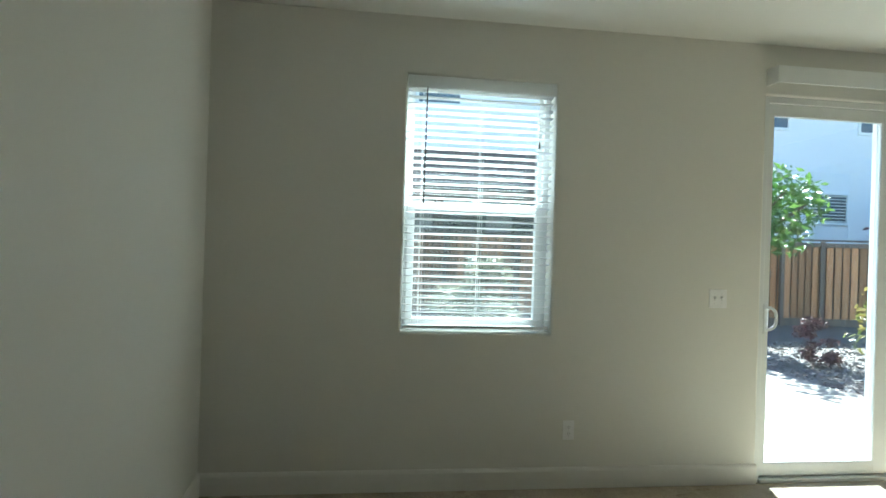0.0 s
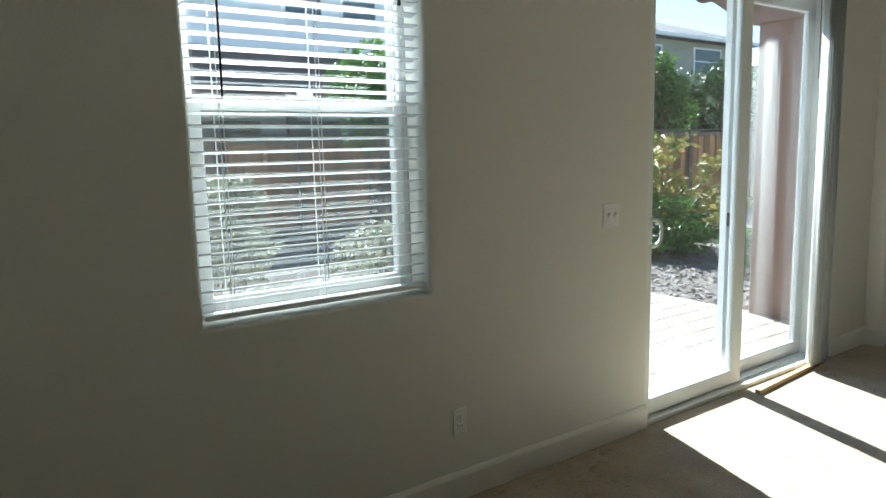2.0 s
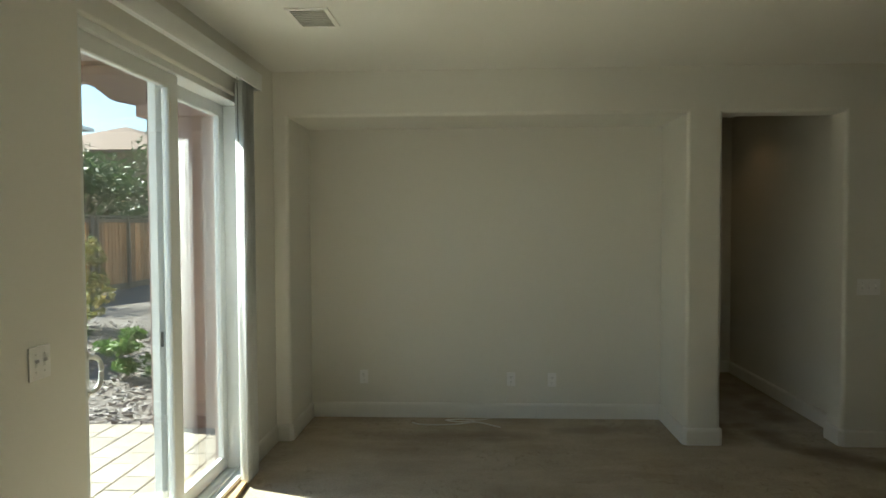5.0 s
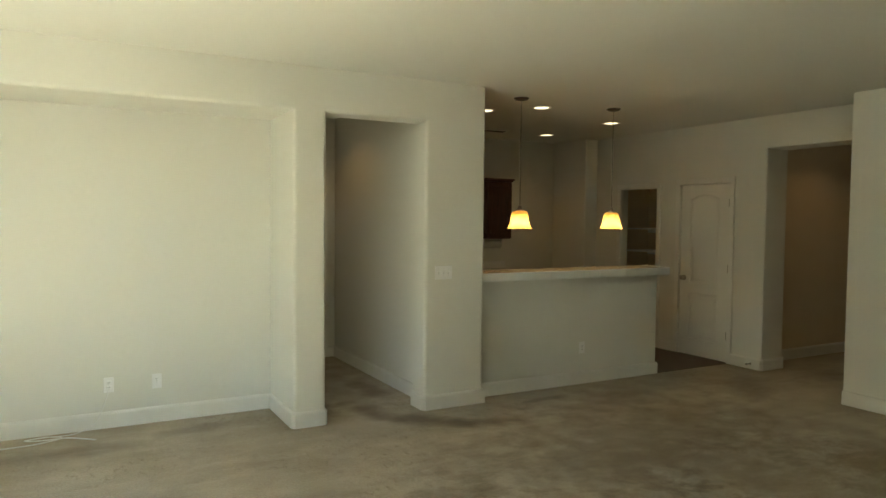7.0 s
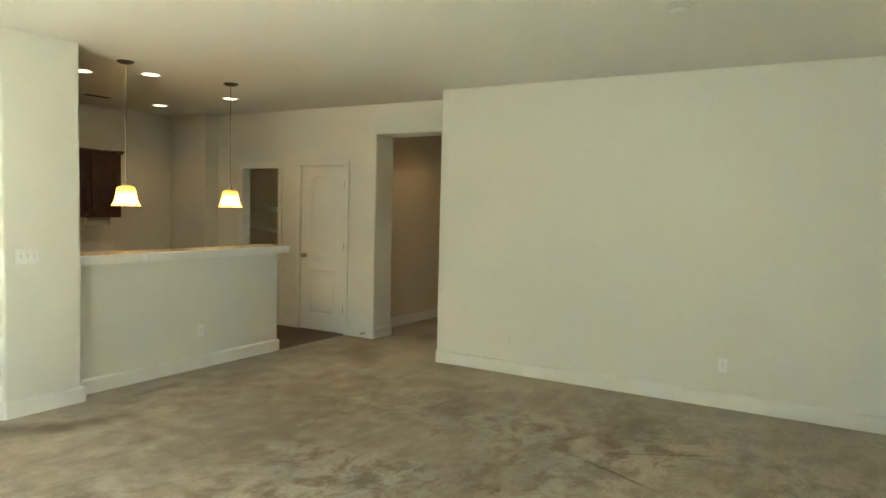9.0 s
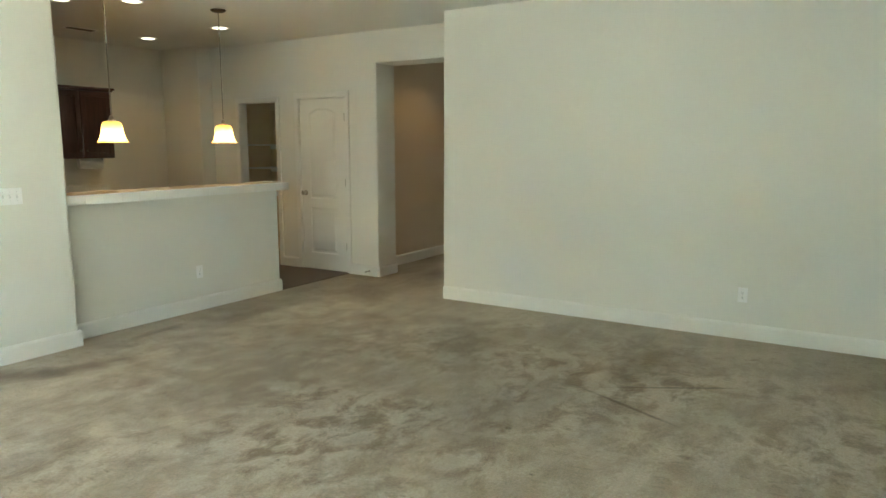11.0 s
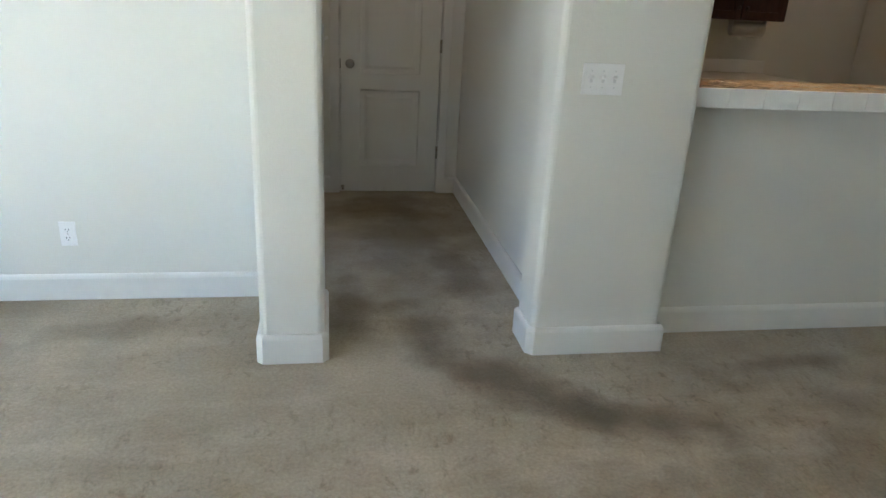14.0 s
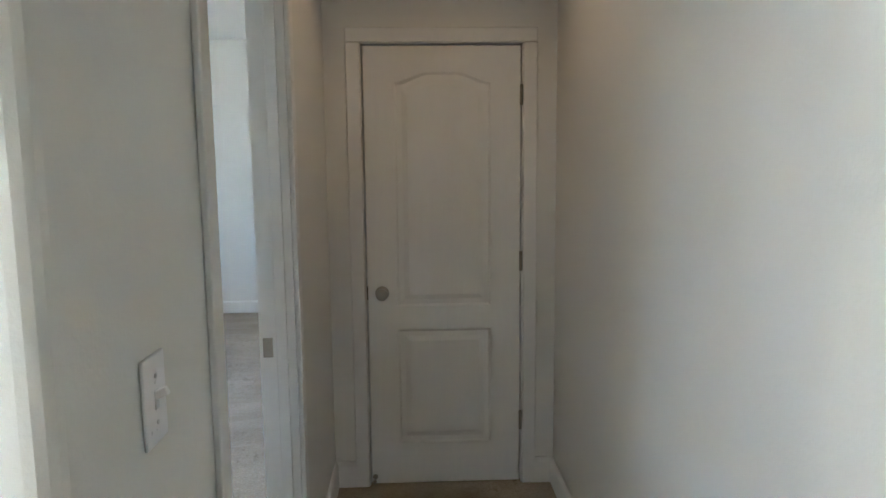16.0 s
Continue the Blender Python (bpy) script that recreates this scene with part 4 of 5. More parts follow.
def cabinet(name, x0, x1, y0, y1, z0, z1, doors, label, toe=False, crown=False):
    c = thing(name, ((x0 + x1) / 2, (y0 + y1) / 2, z0), label, "cabinet", group="kitchen cabinets")
    body = bmesh.new()
    bx(body, x0, x1, y0 + 0.02, y1, z0 + (0.1 if toe else 0), z1, 0.002)
    if toe:
        bx(body, x0, x1, y0 + 0.08, y1, z0, z0 + 0.101)
    part("body", body, M_CABINET, c)
    w = (x1 - x0) / doors
    for i in range(doors):
        a, b = x0 + i * w + 0.004, x0 + (i + 1) * w - 0.004
        zz = z0 + (0.115 if toe else 0.006)
        d = bmesh.new()
        bx(d, a, a + 0.06, y0, y0 + 0.02, zz, z1 - 0.006, 0.003)
        bx(d, b - 0.06, b, y0, y0 + 0.02, zz, z1 - 0.006, 0.003)
        bx(d, a + 0.058, b - 0.058, y0, y0 + 0.02, zz, zz + 0.06, 0.003)
        bx(d, a + 0.058, b - 0.058, y0, y0 + 0.02, z1 - 0.066, z1 - 0.006, 0.003)
        bx(d, a + 0.05, b - 0.05, y0 + 0.009, y0 + 0.019, zz + 0.05, z1 - 0.056)
        dd = part("door", d, M_CABINET, c)
        kx = b - 0.03 if i % 2 == 0 else a + 0.03
        part("knob", lathe(bmesh.new(), (kx, y0, (z1 - 0.09) if toe else (z0 + 0.09)), [(0.006, 0), (0.006, 0.012), (0.014, 0.018), (0.012, 0.026), (0.003, 0.028)], 12, "-y"), M_BRONZE, dd, smooth=True)
    if crown:
        cr = bmesh.new()
        bx(cr, x0 - 0.004, x1 + 0.012, y0 - 0.012, y1, z1, z1 + 0.02, 0.003)
        bx(cr, x0 - 0.004, x1 + 0.03, y0 - 0.03, y1, z1 + 0.018, z1 + 0.045, 0.008)
        part("crown", cr, M_CABINET, c)
    return c


KF = KY - 0.001
cabinet("wall_cabinet", 4.19, 4.97, 7.39, KF, 1.345, 2.12, 2, "dark cherry wall cabinet with two doors", crown=True)
cabinet("wall_cabinet", 3.42, 4.186, 7.39, KF, 1.79, 2.12, 2, "short dark cherry wall cabinet above the microwave", crown=True)
cabinet("base_cabinet", 4.19, 5.05, 7.11, KF, 0.006, 0.875, 2, "dark cherry base cabinet with two doors", toe=True)
cabinet("base_cabinet", 2.78, 5.02, 4.903, 5.50, 0.006, 0.875, 4, "dark cherry base cabinets behind the bar wall", toe=True)
ct = thing("kitchen_worktop", (4.6, 7.4, 0.875), "white tiled kitchen worktop with a low splash strip", "worktop")
part("slab", box(4.18, 5.08, 7.08, KF, 0.876, 0.915, b=0.006), M_TILE, ct)
part("splash_strip", box(4.18, 5.08, KF - 0.015, KF - 0.001, 0.915, 1.02, b=0.003), M_TILE, ct)
mw = thing("microwave_oven", (3.8, 7.5, 1.35), "black over-range microwave oven", "microwave")
part("body", box(3.424, 4.182, 7.36, KF, 1.352, 1.787, b=0.006), M_BLACK, mw)
part("door", box(3.43, 3.99, 7.335, 7.358, 1.36, 1.78, b=0.006), M_BLACK, mw)
part("control_panel", box(4.0, 4.178, 7.338, 7.358, 1.36, 1.78, b=0.004), M_BLACK, mw)
part("handle", tube(bmesh.new(), [(3.97, 7.31, 1.42), (3.97, 7.305, 1.57), (3.97, 7.31, 1.72)], 0.009, 8), M_BLACK, mw)
part("display", box(4.03, 4.15, 7.335, 7.339, 1.70, 1.74), M_HGLASS, mw)
rg = thing("kitchen_range", (3.8, 7.4, 0.006), "black kitchen range with a raised back panel", "range")
part("body", box(3.424, 4.176, 7.10, KF - 0.01, 0.01, 0.905, b=0.006), M_BLACK, rg)
part("cooktop", box(3.424, 4.176, 7.09, KF - 0.08, 0.905, 0.918, b=0.003), M_BLACK, rg)
part("back_panel", box(3.424, 4.176, KF - 0.08, KF - 0.01, 0.905, 1.17, b=0.015), M_BLACK, rg)
tw = thing("paper_towel_holder", (4.70, 7.50, 1.345), "paper towel roll on a holder under the cabinet", "towel holder")
part("roll", cyl(bmesh.new(), (4.72, 7.50, 1.275), 0.055, 0.27, "x", 24), M_PAPER, tw, "white paper roll", True)
for x in (4.575, 4.865):
    part("bracket", box(x - 0.006, x + 0.006, 7.47, 7.53, 1.25, 1.345, b=0.003), M_PLATE, tw)
for z in (0.85, 1.20, 1.51):
    sh = thing("pantry_shelf", (6.8, 6.28, z), "white painted wooden pantry shelf, empty", "shelf", group="pantry shelves")
    part("board", box(6.55, 6.998, 5.722, 6.848, z - 0.018, z, b=0.002), M_TRIM, sh)
    part("cleat", box(6.98, 6.998, 5.722, 6.848, z - 0.07, z - 0.018, b=0.002), M_TRIM, sh)


# ---- lamps ----
def lamp(name, at, kind, watts, color, size=0.04, spot=None):
    l = bpy.data.lights.new(name, kind)
    l.energy, l.color = watts, color
    l.shadow_soft_size = size
    if kind == "SPOT":
        l.spot_size, l.spot_blend = radians(spot), 0.6
    ob = new(name, l)
    ob.location = at
    return ob


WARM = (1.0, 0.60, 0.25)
# last two, in corridor and passage, are unseen; added for the warm glow
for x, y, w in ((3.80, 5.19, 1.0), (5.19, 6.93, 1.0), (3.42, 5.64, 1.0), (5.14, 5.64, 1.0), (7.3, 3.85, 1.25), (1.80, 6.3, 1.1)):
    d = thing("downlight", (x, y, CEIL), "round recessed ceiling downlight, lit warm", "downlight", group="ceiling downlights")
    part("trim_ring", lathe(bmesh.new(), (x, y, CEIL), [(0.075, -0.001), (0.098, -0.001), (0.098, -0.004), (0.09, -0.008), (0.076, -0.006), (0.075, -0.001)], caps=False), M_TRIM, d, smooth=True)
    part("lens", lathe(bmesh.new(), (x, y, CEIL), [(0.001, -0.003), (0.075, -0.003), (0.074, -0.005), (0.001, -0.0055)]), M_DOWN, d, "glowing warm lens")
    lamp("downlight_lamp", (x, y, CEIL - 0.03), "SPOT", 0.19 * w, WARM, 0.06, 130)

for x, y in ((3.317, 4.855), (4.462, 4.87)):
    p = thing("pendant_lamp", (x, y, CEIL), "pendant lamp with a glowing amber glass bell shade", "pendant lamp", group="pendants over the bar")
    part("canopy", lathe(bmesh.new(), (x, y, CEIL), [(0.07, -0.001), (0.07, -0.008), (0.055, -0.02), (0.02, -0.028), (0.006, -0.03)]), M_BRONZE, p, "bronze ceiling canopy", True)
    part("stem", tube(bmesh.new(), [(x, y, CEIL - 0.028), (x, y, 1.74)], 0.005, 10), M_NICKEL, p, "thin metal stem")
    part("socket", lathe(bmesh.new(), (x, y, 0), [(0.008, 1.735), (0.016, 1.725), (0.022, 1.705), (0.034, 1.692), (0.05, 1.686), (0.05, 1.683)]), M_NICKEL, p, "small satin metal socket cap", True)
    outer = [(0.052, 1.688), (0.066, 1.68), (0.078, 1.655), (0.083, 1.62), (0.088, 1.585), (0.099, 1.55), (0.117, 1.52)]
    sb = bmesh.new()
    n = 32
    rings = [[sb.verts.new((x + r * math.cos(2 * math.pi * i / n), y + r * math.sin(2 * math.pi * i / n), z)) for i in range(n)] for r, z in outer]
    for a, b in zip(rings, rings[1:]):
        for i in range(n):
            sb.faces.new((a[i], a[(i + 1) % n], b[(i + 1) % n], b[i]))
    bmesh.ops.recalc_face_normals(sb, faces=sb.faces)
    part("shade", sb, M_SHADE, p, "amber glass bell shade", True)
    rim = bmesh.new()
    tube(rim, [(x + 0.117 * math.cos(a * math.pi / 16), y + 0.117 * math.sin(a * math.pi / 16), 1.52) for a in range(33)], 0.003, 6)
    part("rim", rim, M_SHADE, p, "rolled glass rim", True)
    part("bulb", lathe(bmesh.new(), (x, y, 0), [(0.012, 1.68), (0.02, 1.65), (0.03, 1.61), (0.028, 1.585), (0.004, 1.57)], 16), M_BULB, p, smooth=True)
    lamp("pendant_glow", (x, y, 1.555), "POINT", 0.17, (1.0, 0.76, 0.46), 0.012)
kv = thing("ceiling_vent", (4.4, 6.95, CEIL), "small white kitchen ceiling vent", "vent")
part("frame", box(4.22, 4.55, 6.88, 7.02, CEIL - 0.008, CEIL - 0.0005, b=0.002), M_TRIM, kv)
# dark strips in place of open gaps, the shade inside given as colour
for i in range(4):
    part("slat", box(4.24, 4.53, 6.90 + i * 0.028, 6.912 + i * 0.028, CEIL - 0.011, CEIL - 0.008), M_SLOT, kv)


# ---- garden ----
GZ = -0.10
rng = np.random.default_rng(7)


def ground_sheet():
    bm = bmesh.new()
    bmesh.ops.create_grid(bm, x_segments=2, y_segments=2, size=400)
    bmesh.ops.translate(bm, vec=(-402.12, 0, GZ - 0.03), verts=bm.verts)
    return bm


solo("ground", ground_sheet(), M_GROUND, "dry garden soil with bark mulch", "ground", kind="structure")


def leaves(name, parent, mat, centres, spread, count, size, seed):
    """A crown of many small folded leaves round the clump centres."""
    r = np.random.default_rng(seed)
    c = np.array(centres)[r.integers(0, len(centres), count)]
    d = r.normal(size=(count, 3))
    d /= np.linalg.norm(d, axis=1)[:, None]
    p = c + d * (r.random((count, 1)) ** 0.45) * np.array(spread)
    a = r.normal(size=(count, 3)) * (1, 1, 0.6)
    a /= np.linalg.norm(a, axis=1)[:, None]
    b = np.cross(a, r.normal(size=(count, 3)))
    b /= np.linalg.norm(b, axis=1)[:, None]
    k = np.cross(a, b)
    s = size * (0.6 + 0.8 * r.random((count, 1)))
    q = np.stack([p - a * s, p + b * s * 0.42 + k * s * 0.12, p + a * s, p - b * s * 0.42 + k * s * 0.12], 1).reshape(-1, 3)
    base = np.array(BASE[parent.name].translation)
    q = q + base
    i = np.arange(count)[:, None] * 4
    f = np.concatenate([i + [0, 1, 2], i + [0, 2, 3]], 0)
    order = np.argsort(np.tile(np.arange(count), 2), kind="stable")
    me = bpy.data.meshes.new(name)
    me.from_pydata(q.tolist(), [], f[order].tolist())
    me.materials.append(mat)
    ob = new(name, me)
    ob.parent = parent
    BASE[ob.name] = BASE[parent.name]
    return ob


def limb(bm, a, b, r0, r1, seed, bend=0.08):
    r = random.Random(seed)
    a, b = Vector(a), Vector(b)
    pts = [a.lerp(b, t) + Vector((r.uniform(-1, 1), r.uniform(-1, 1), 0)) * bend * (b - a).length * math.sin(math.pi * t) for t in (0, 0.33, 0.66, 1)]
    line = spline(pts, 3)
    rings = []
    for i, p in enumerate(line):
        d = (line[min(i + 1, len(line) - 1)] - line[max(i - 1, 0)]).normalized()
        q = d.to_track_quat("Z", "Y")
        rad = r0 + (r1 - r0) * i / (len(line) - 1)
        rings.append([bm.verts.new(p + q @ Vector((rad * math.cos(k * 1.0472), rad * math.sin(k * 1.0472), 0))) for k in range(6)])
    for u, v in zip(rings, rings[1:]):
        for k in range(6):
            bm.faces.new((u[k], u[(k + 1) % 6], v[(k + 1) % 6], v[k]))


def plant(name, at, height, width, mat, count, size, seed, label, category, trunk=0.35, clumps=16):
    """A shrub or tree: tapered stems, limbs and an uneven leafy crown."""
    r = random.Random(seed)
    x, y, z = at
    ob = thing(name, at, label, category)
    bm = bmesh.new()
    top = Vector((x + r.uniform(-0.1, 0.1), y + r.uniform(-0.1, 0.1), z + height * max(trunk, 0.25)))
    tr = 0.035 * height if trunk > 0.2 else 0.012 * height
    limb(bm, (x, y, z - 0.03), top, tr, tr * 0.6, seed)
    cs = []
    for k in range(clumps):
        ang, rad = r.uniform(0, 6.283), width * 0.5 * math.sqrt(r.uniform(0.02, 1.0))
        h = r.uniform(trunk, 0.93)
        taper = 1.0 - 0.55 * max(0, (h - 0.55) / 0.45)
        c = (x + rad * taper * math.cos(ang), y + rad * taper * math.sin(ang), z + height * h)
        cs.append(c)
        limb(bm, top if trunk > 0.2 else (x + r.uniform(-0.1, 0.1), y + r.uniform(-0.1, 0.1), z - 0.02), c, tr * 0.45, tr * 0.12, seed * 31 + k)
    part("trunk" if trunk > 0.2 else "stems", bm, M_BARK, ob)
    leaves("crown", ob, mat, cs, (width * 0.22, width * 0.22, height * 0.13), count, size, seed)
    return ob


plant("shrub", (-7.0, 8.4, GZ), 1.8, 2.1, M_LEAF_Y, 2000, 0.075, 3, "loose yellow-green shrub in front of the fence", "shrub", 0.1, 26)
plant("shrub", (-6.0, 7.7, GZ), 0.85, 1.3, M_LEAF, 2600, 0.05, 4, "low bright green shrub on the mulch", "shrub", 0.05, 20)
plant("shrub", (-4.42, 7.15, GZ), 0.55, 0.6, M_LEAF, 1600, 0.035, 5, "small rounded green shrub by the patio", "shrub", 0.05, 14)
plant("shrub", (-7.1, 10.7, GZ), 1.65, 1.0, M_LEAF_Y, 1300, 0.06, 6, "thin yellowing shrub in the gravel bed", "shrub", 0.1, 18)
plant("shrub", (-6.9, 9.9, GZ), 0.5, 1.2, M_LEAF_Y, 1300, 0.05, 16, "low straggly yellow-green shrub", "shrub", 0.05, 14)
plant("shrub", (-6.9, 6.25, GZ), 0.7, 0.6, M_LEAF_R, 800, 0.04, 8, "small red-leaved shrub by the patio", "shrub", 0.1, 12)
plant("shrub", (-5.35, 1.0, GZ), 1.4, 1.05, M_LEAF_S, 2300, 0.05, 9, "pale flowering shrub outside the window", "shrub", 0.05, 30)
plant("shrub", (-4.5, 2.25, GZ), 0.95, 1.35, M_LEAF_S, 2200, 0.045, 51, "grey-green shrub outside the window", "shrub", 0.05, 26)
plant("shrub", (-5.6, 3.3, GZ), 0.9, 1.3, M_LEAF, 1800, 0.045, 52, "low green shrub outside the window", "shrub", 0.05, 22)
plant("shrub", (-6.6, 4.2, GZ), 0.6, 1.0, M_LEAF_S, 1000, 0.045, 19, "low pale green shrub", "shrub", 0.05, 12)
plant("shrub", (-6.6, -0.3, GZ), 1.1, 1.4, M_LEAF_DK, 1400, 0.05, 20, "dark green shrub in the mulch bed", "shrub", 0.05, 14)
plant("garden_tree", (-10.5, 5.5, GZ), 3.9, 1.7, M_LEAF, 2300, 0.075, 33, "small green tree seen through the window", "tree", 0.5, 16)
plant("garden_tree", (-9.0, 6.75, GZ), 3.9, 1.7, M_LEAF, 2300, 0.085, 10, "young green-leaved tree in front of the fence", "tree", 0.5, 16)
plant("garden_tree", (-13.2, 14.6, GZ), 5.6, 2.9, M_LEAF_R, 2300, 0.085, 11, "purple-leaved plum tree behind the fence", "tree", 0.3, 34)
plant("garden_tree", (-12.9, 16.6, GZ), 4.3, 1.9, M_LEAF, 2600, 0.10, 12, "light green young tree behind the fence", "tree", 0.35, 18)
for i, (x, y, h, w) in enumerate(((-14.5, 19.2, 3.9, 3.2), (-12.9, 20.3, 4.3, 3.2), (-13.6, 23.2, 4.6, 3.8), (-12.4, 26.5, 5.4, 4.2), (-10.6, 25.5, 6.4, 3.4), (-9.0, 27.0, 5.2, 4.0))):
    plant("garden_tree", (x, y, GZ), h, w, M_LEAF_DK, 3600, 0.11, 40 + i, "dense dark green tree behind the fence", "tree", 0.22, 34)

# porch post and roof corner
pp = thing("porch_column", (-2.85, 5.40, GZ), "rose-tan stucco porch column on the patio", "column")
part("shaft", box(-3.14, -2.50, 5.14, 5.78, GZ, 2.62, b=0.02, seg=3), M_STUCCO_P, pp)
part("capital", box(-3.20, -2.44, 5.08, 5.84, 2.50, 2.64, b=0.015, seg=2), M_STUCCO_P, pp)
roof = thing("porch_roof", (-2.8, 7.0, 2.62), "brown timber porch roof with curved brackets", "porch roof")
part("beam", box(-3.12, -2.55, 5.2, 11.0, 2.642, 2.92, b=0.01), M_BROWN, roof)
part("roof_deck", box(-3.72, -2.13, 4.95, 11.0, 2.925, 3.02, b=0.006), M_BROWN, roof)
part("fascia", box(-3.75, -3.72, 4.93, 11.0, 2.82, 3.06, b=0.004), M_BROWN, roof)
for k in range(7):
    y = 5.12 + k * 0.85
    rb = bmesh.new()
    prof = [(-0.66, 0.12), (-0.66, 0.03), (-0.60, -0.02), (-0.52, -0.01), (-0.44, -0.05), (-0.30, -0.16), (-0.12, -0.20), (0.0, -0.20), (0.0, 0.12)]
    a = [rb.verts.new((-3.10 + px, y - 0.045, 2.80 + pz)) for px, pz in prof]
    b = [rb.verts.new((-3.10 + px, y + 0.045, 2.80 + pz)) for px, pz in prof]
    rb.faces.new(a)
    rb.faces.new(b[::-1])
    for i in range(len(prof)):
        rb.faces.new((a[i], b[i], b[(i + 1) % len(prof)], a[(i + 1) % len(prof)]))
    bmesh.ops.recalc_face_normals(rb, faces=rb.faces)
    part("bracket", rb, M_BROWN, roof, "curved brown rafter end")
ext = slab_wall("y", 4.0, 12.3, WX - 0.235, WX - 0.201, GZ, 3.0, [(6.6, 9.0, 0.85, 2.3)])
solo("wall_outer", ext, M_STUCCO_P, "rose-tan stucco outer wall of the house", "wall", kind="structure")


# ---- neighbouring houses ----
def house_window(h, x, y0, y1, z0, z1, bars=True, blinds=False):
    w = part("window", rect_frame(bmesh.new(), x - 0.02, x + 0.06, y0, y1, z0, z1, 0.09, 0.008), M_VINYL, h)
    part("pane", box(x - 0.015, x + 0.012, y0 + 0.08, y1 - 0.08, z0 + 0.08, z1 - 0.08), M_HGLASS, w)
    if bars:
        m = bmesh.new()
        bx(m, x - 0.01, x + 0.045, y0 + 0.08, y1 - 0.08, (z0 + z1) / 2 - 0.03, (z0 + z1) / 2 + 0.03)
        part("mullion", m, M_VINYL, w)
    if blinds:
        for k in range(9):
            z = z0 + 0.12 + k * (z1 - z0 - 0.24) / 8
            part("slat", box(x + 0.014, x + 0.02, y0 + 0.1, y1 - 0.1, z - 0.015, z + 0.015), M_SLAT, w)


def gable(bm, x0, x1, y0, y1, z, rise, over=0.4, hip=True):
    """A hipped roof with its ridge along y and a thick eave."""
    x0, x1, y0, y1 = x0 - over, x1 + over, y0 - over, y1 + over
    run = (x1 - x0) / 2 if hip else 0.0
    low = [(x0, y0, z), (x1, y0, z), (x1, y1, z), (x0, y1, z)]
    b = [bm.verts.new((px, py, pz - 0.22)) for px, py, pz in low]
    t = [bm.verts.new(p) for p in low]
    r = [bm.verts.new(((x0 + x1) / 2, y0 + run, z + rise)), bm.verts.new(((x0 + x1) / 2, y1 - run, z + rise))]
    bm.faces.new(b[::-1])
    for i in range(4):
        bm.faces.new((b[i], b[(i + 1) % 4], t[(i + 1) % 4], t[i]))
    bm.faces.new((t[0], t[1], r[0]))
    bm.faces.new((t[1], t[2], r[1], r[0]))
    bm.faces.new((t[2], t[3], r[1]))
    bm.faces.new((t[3], t[0], r[0], r[1]))
    return bm


ha = thing("neighbour_house", (-23, 6, GZ), "large white stucco two-storey house behind the fence", "house")
part("wall", box(-28, -18, -9, 18.75, GZ, 7.6), M_STUCCO_A, ha)
part("roof", gable(bmesh.new(), -28, -18, -9, 18.75, 7.7, 2.4), M_ROOF, ha)
for y0, y1, z0, z1, bl in ((14.3, 15.75, 2.55, 3.6, True), (16.0, 17.15, 5.5, 6.6, False), (12.1, 13.6, 5.5, 6.6, False), (7.0, 8.25, 5.2, 6.5, False), (8.75, 10.0, 5.2, 6.5, False), (1.6, 3.0, 5.6, 6.7, False), (10.8, 12.2, 2.4, 3.5, True), (-4.0, -2.6, 5.4, 6.6, False)):
    house_window(ha, -18, y0, y1, z0, z1, not bl, bl)
lean = bmesh.new()
lo = [(-15.2, 2.95), (-18.0, 4.35), (-18.0, 4.1), (-15.2, 2.7)]
a = [lean.verts.new((x, -6.0, z)) for x, z in lo]
b = [lean.verts.new((x, 9.9, z)) for x, z in lo]
lean.faces.new(a[::-1])
lean.faces.new(b)
for i in range(4):
    lean.faces.new((a[i], a[(i + 1) % 4], b[(i + 1) % 4], b[i]))
bmesh.ops.recalc_face_normals(lean, faces=lean.faces)
part("porch_roof", lean, M_ROOF_BR, ha, "brown tiled lean-to porch roof")
for y in (-5.8, -2.0, 2.0, 6.0, 9.7):
    part("porch_post", box(-15.5, -15.3, y - 0.1, y + 0.1, GZ, 2.9), M_BROWN, ha)
for k in range(6):
    part("porch_window", box(-17.99, -17.95, -5 + k * 2.4, -3.4 + k * 2.4, 0.9, 2.4), M_HGLASS, ha)

hb_ = thing("neighbour_house", (-27, 29, GZ), "sage-grey stucco house with a grey hipped roof", "house")
part("wall", box(-32, -22, 22.6, 36.0, GZ, 6.75), M_STUCCO_B, hb_)
part("roof", gable(bmesh.new(), -32, -22, 22.6, 36.0, 7.0, 2.0, 0.5), M_ROOF, hb_)
part("gutter", box(-21.5, -21.38, 22.1, 36.6, 6.78, 6.98, b=0.03), M_VINYL, hb_, "white rain gutter")
for y0, y1, z0, z1 in ((27.3, 28.6, 5.2, 6.45), (31.2, 33.6, 5.1, 6.5), (24.0, 25.0, 5.2, 6.45), (24.2, 25.4, 3.4, 4.4)):
    house_window(hb_, -22, y0, y1, z0, z1)
hc = thing("neighbour_house", (-25, 48, GZ), "distant tan house with a brown tiled roof", "house")
part("wall", box(-30, -20, 42, 56, GZ, 6.3), M_STUCCO_P, hc)
part("roof", gable(bmesh.new(), -30, -20, 42, 56, 6.4, 2.2), M_ROOF_BR, hc)
house_window(hc, -20, 45, 46.5, 4.6, 5.8)

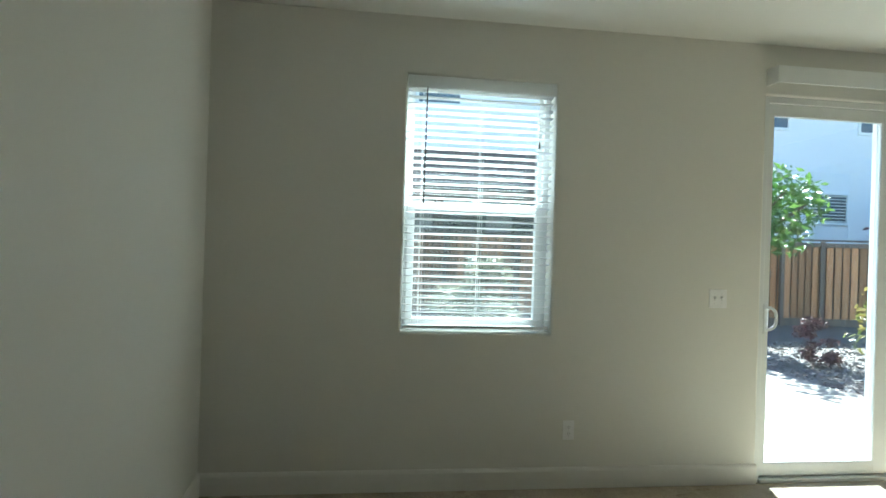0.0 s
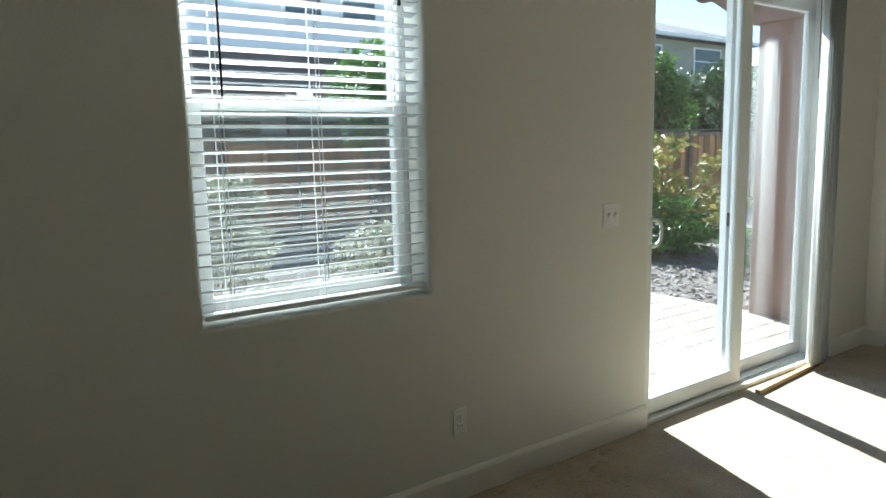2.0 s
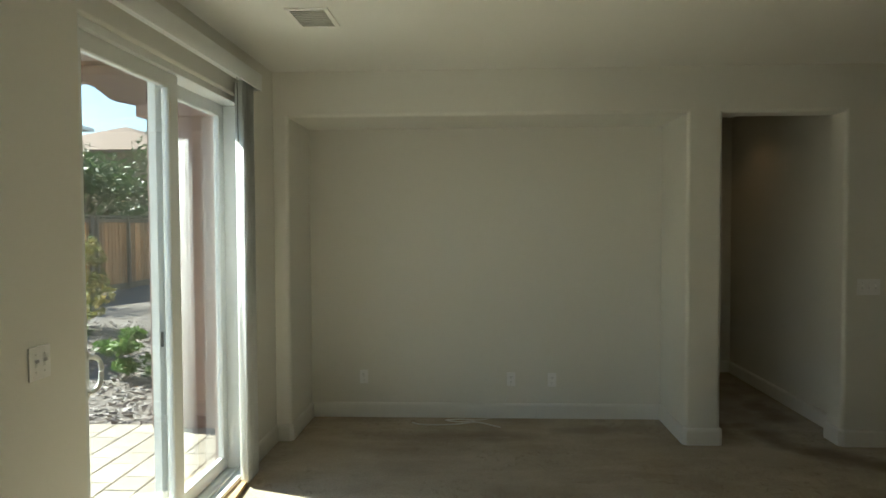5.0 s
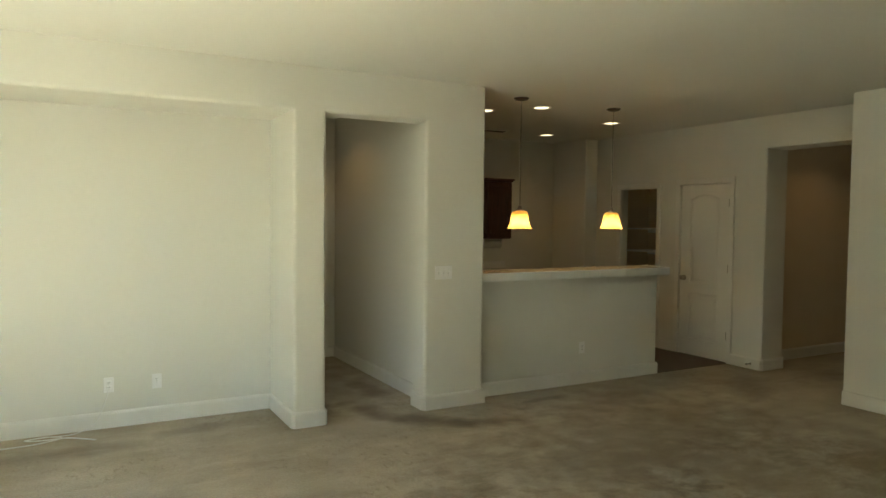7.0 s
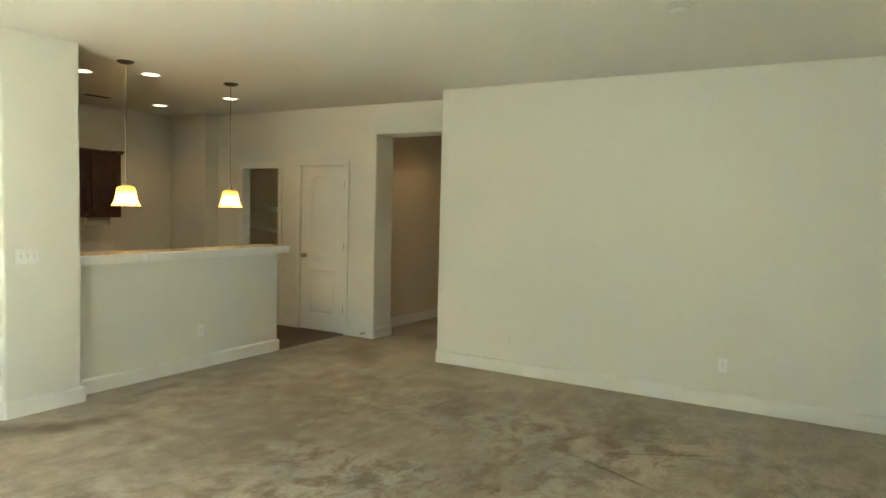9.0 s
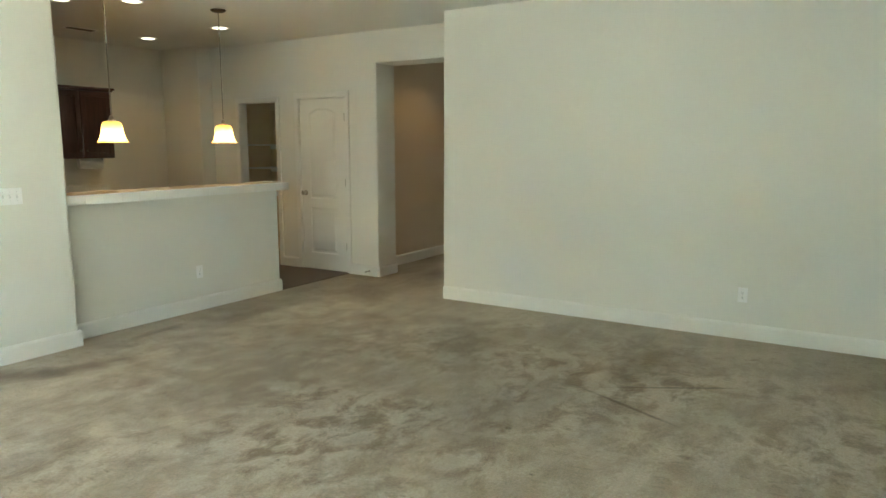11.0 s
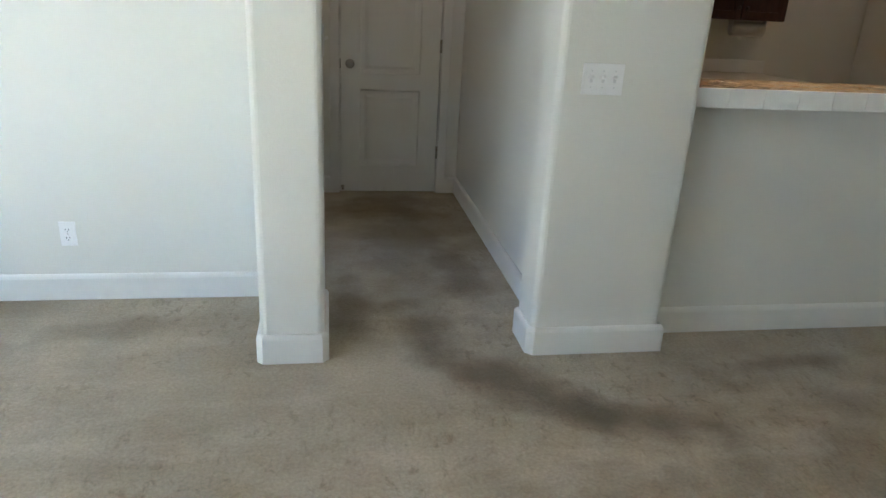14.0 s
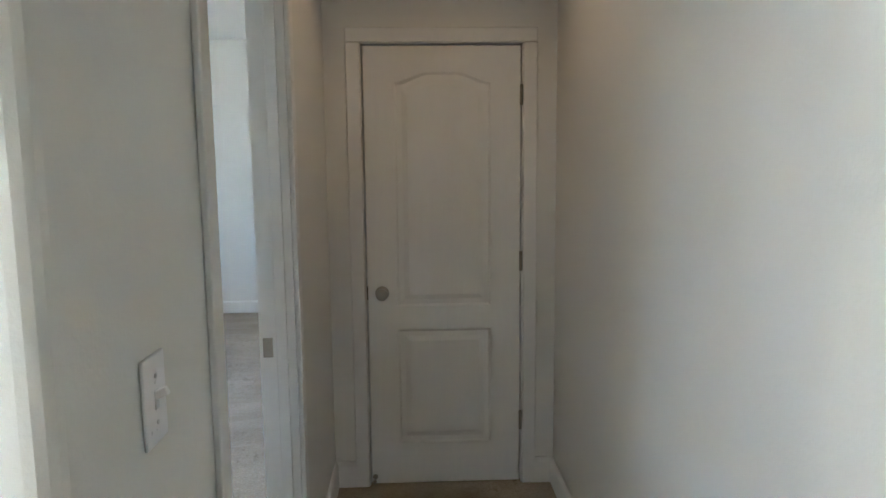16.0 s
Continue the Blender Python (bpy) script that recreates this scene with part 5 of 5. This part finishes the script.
# ---- fence ----
fence = thing("garden_fence", (-12.2, 10, GZ), "weathered cedar board fence with a cap rail", "fence")
# every second board is recessed and darkened, so gaps look shaded
FB = [finish("board", box(-0.009, 0.009, -0.068, 0.068, 0, 1.74, b=0.003, seg=1), M_FENCE), finish("board", box(-0.009, 0.009, -0.06, 0.06, 0, 1.74, b=0.003, seg=1), M_FENCE_GAP)]
POST = finish("post", box(-0.045, 0.045, -0.045, 0.045, 0, 1.96, b=0.004, seg=1), M_FENCE_GREY)
base = Vector((-12.2, 10, GZ))
LINE = [(-12.55, -6.0), (-12.3, 10.5), (-10.0, 16.4), (-9.9, 30.0)]
for (x0, y0), (x1, y1) in zip(LINE, LINE[1:]):
    L, ang = math.hypot(x1 - x0, y1 - y0), math.atan2(-(x1 - x0), y1 - y0)
    ux, uy = (x1 - x0) / L, (y1 - y0) / L
    s, i = 0.0, 0
    while s < L:
        px, py = x0 + ux * s, y0 + uy * s
        if i % 18 == 0:
            o = part("post", None, None, fence, data=POST)
            o.location = Vector((px + 0.055 * uy, py - 0.055 * ux, GZ)) - base
            o.rotation_euler = (0, 0, ang)
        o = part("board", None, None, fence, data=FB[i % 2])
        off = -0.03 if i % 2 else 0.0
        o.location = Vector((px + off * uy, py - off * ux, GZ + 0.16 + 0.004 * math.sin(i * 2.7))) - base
        o.rotation_euler = (0, radians(0.25 * math.sin(i * 1.9)), ang)
        s += 0.086
        i += 1
    mid = Vector(((x0 + x1) / 2, (y0 + y1) / 2, GZ))
    for nm, w, z0, z1, off in (("cap_rail", 0.075, 1.94, 1.98, 0.0), ("top_rail", 0.02, 1.80, 1.90, 0.03), ("kick_board", 0.02, 0.0, 0.17, 0.0)):
        rail = box(-w, w, -L / 2, L / 2, z0, z1, b=0.004, seg=1)
        rail.transform(Matrix.Translation(mid + Vector((off * uy, -off * ux, 0))) @ pose(0, 0, 0, 0, 0, math.degrees(ang)))
        part(nm, rail, M_FENCE_GREY, fence)

# ---- bark chips ----
n = 9000
cx, cy = rng.uniform(-9.5, -2.4, n), 5.25 + rng.random(n) ** 1.5 * 6.5
r_ = rng.normal(size=(n, 4, 3)) * np.array([0.028, 0.028, 0.012])
vs = np.stack([cx, cy, np.full(n, GZ - 0.018)], 1)[:, None, :] + r_
idx = np.arange(n)[:, None] * 4
tri = np.concatenate([idx + [0, 1, 2], idx + [0, 2, 3], idx + [0, 3, 1], idx + [1, 3, 2]], 0)
me = bpy.data.meshes.new("bark_chips")
me.from_pydata(vs.reshape(-1, 3).tolist(), [], tri.tolist())
me.materials.append(M_CHIP)
tagged(new("bark_chips", me), "grey weathered bark chips covering the garden bed", "mulch", kind="stuff")

# ---- patio ----
patio = thing("pavement", (-4.5, 2.5, GZ), "patio of pale tan concrete pavers in running bond", "pavement", kind="structure")
part("bedding", box(-7.2, -2.125, -4.0, 5.24, GZ - 0.06, GZ + 0.012), M_SAND, patio)
PAVE = [finish("paver", box(-0.111, 0.111, -l / 2 + 0.005, l / 2 - 0.005, -0.03, 0.03, b=0.005, seg=1), M_PAVER) for l in (0.36, 0.24)]
rest = bmesh.new()
pb = Vector((-4.5, 2.5, GZ))
for i in range(22):
    x = -2.245 - i * 0.228
    y = 5.24
    k = i
    while y > -4.0:
        l = (0.36, 0.24)[(k * 7 + i * 3) % 5 > 2] if y < 5.23 else (0.36 if i % 2 else 0.24)
        if y > 1.9:
            o = part("paver", None, None, patio, data=PAVE[0 if l == 0.36 else 1])
            o.location = Vector((x, y - l / 2, GZ - 0.006 + 0.002 * math.sin(k * 5.1 + i))) - pb
        else:
            bx(rest, x - 0.11, x + 0.11, y - l + 0.005, y - 0.005, GZ - 0.02, GZ + 0.024)
        y -= l
        k += 1
o = part("paver_field", rest, M_PAVER, patio)
tagged(o, kind="stuff")
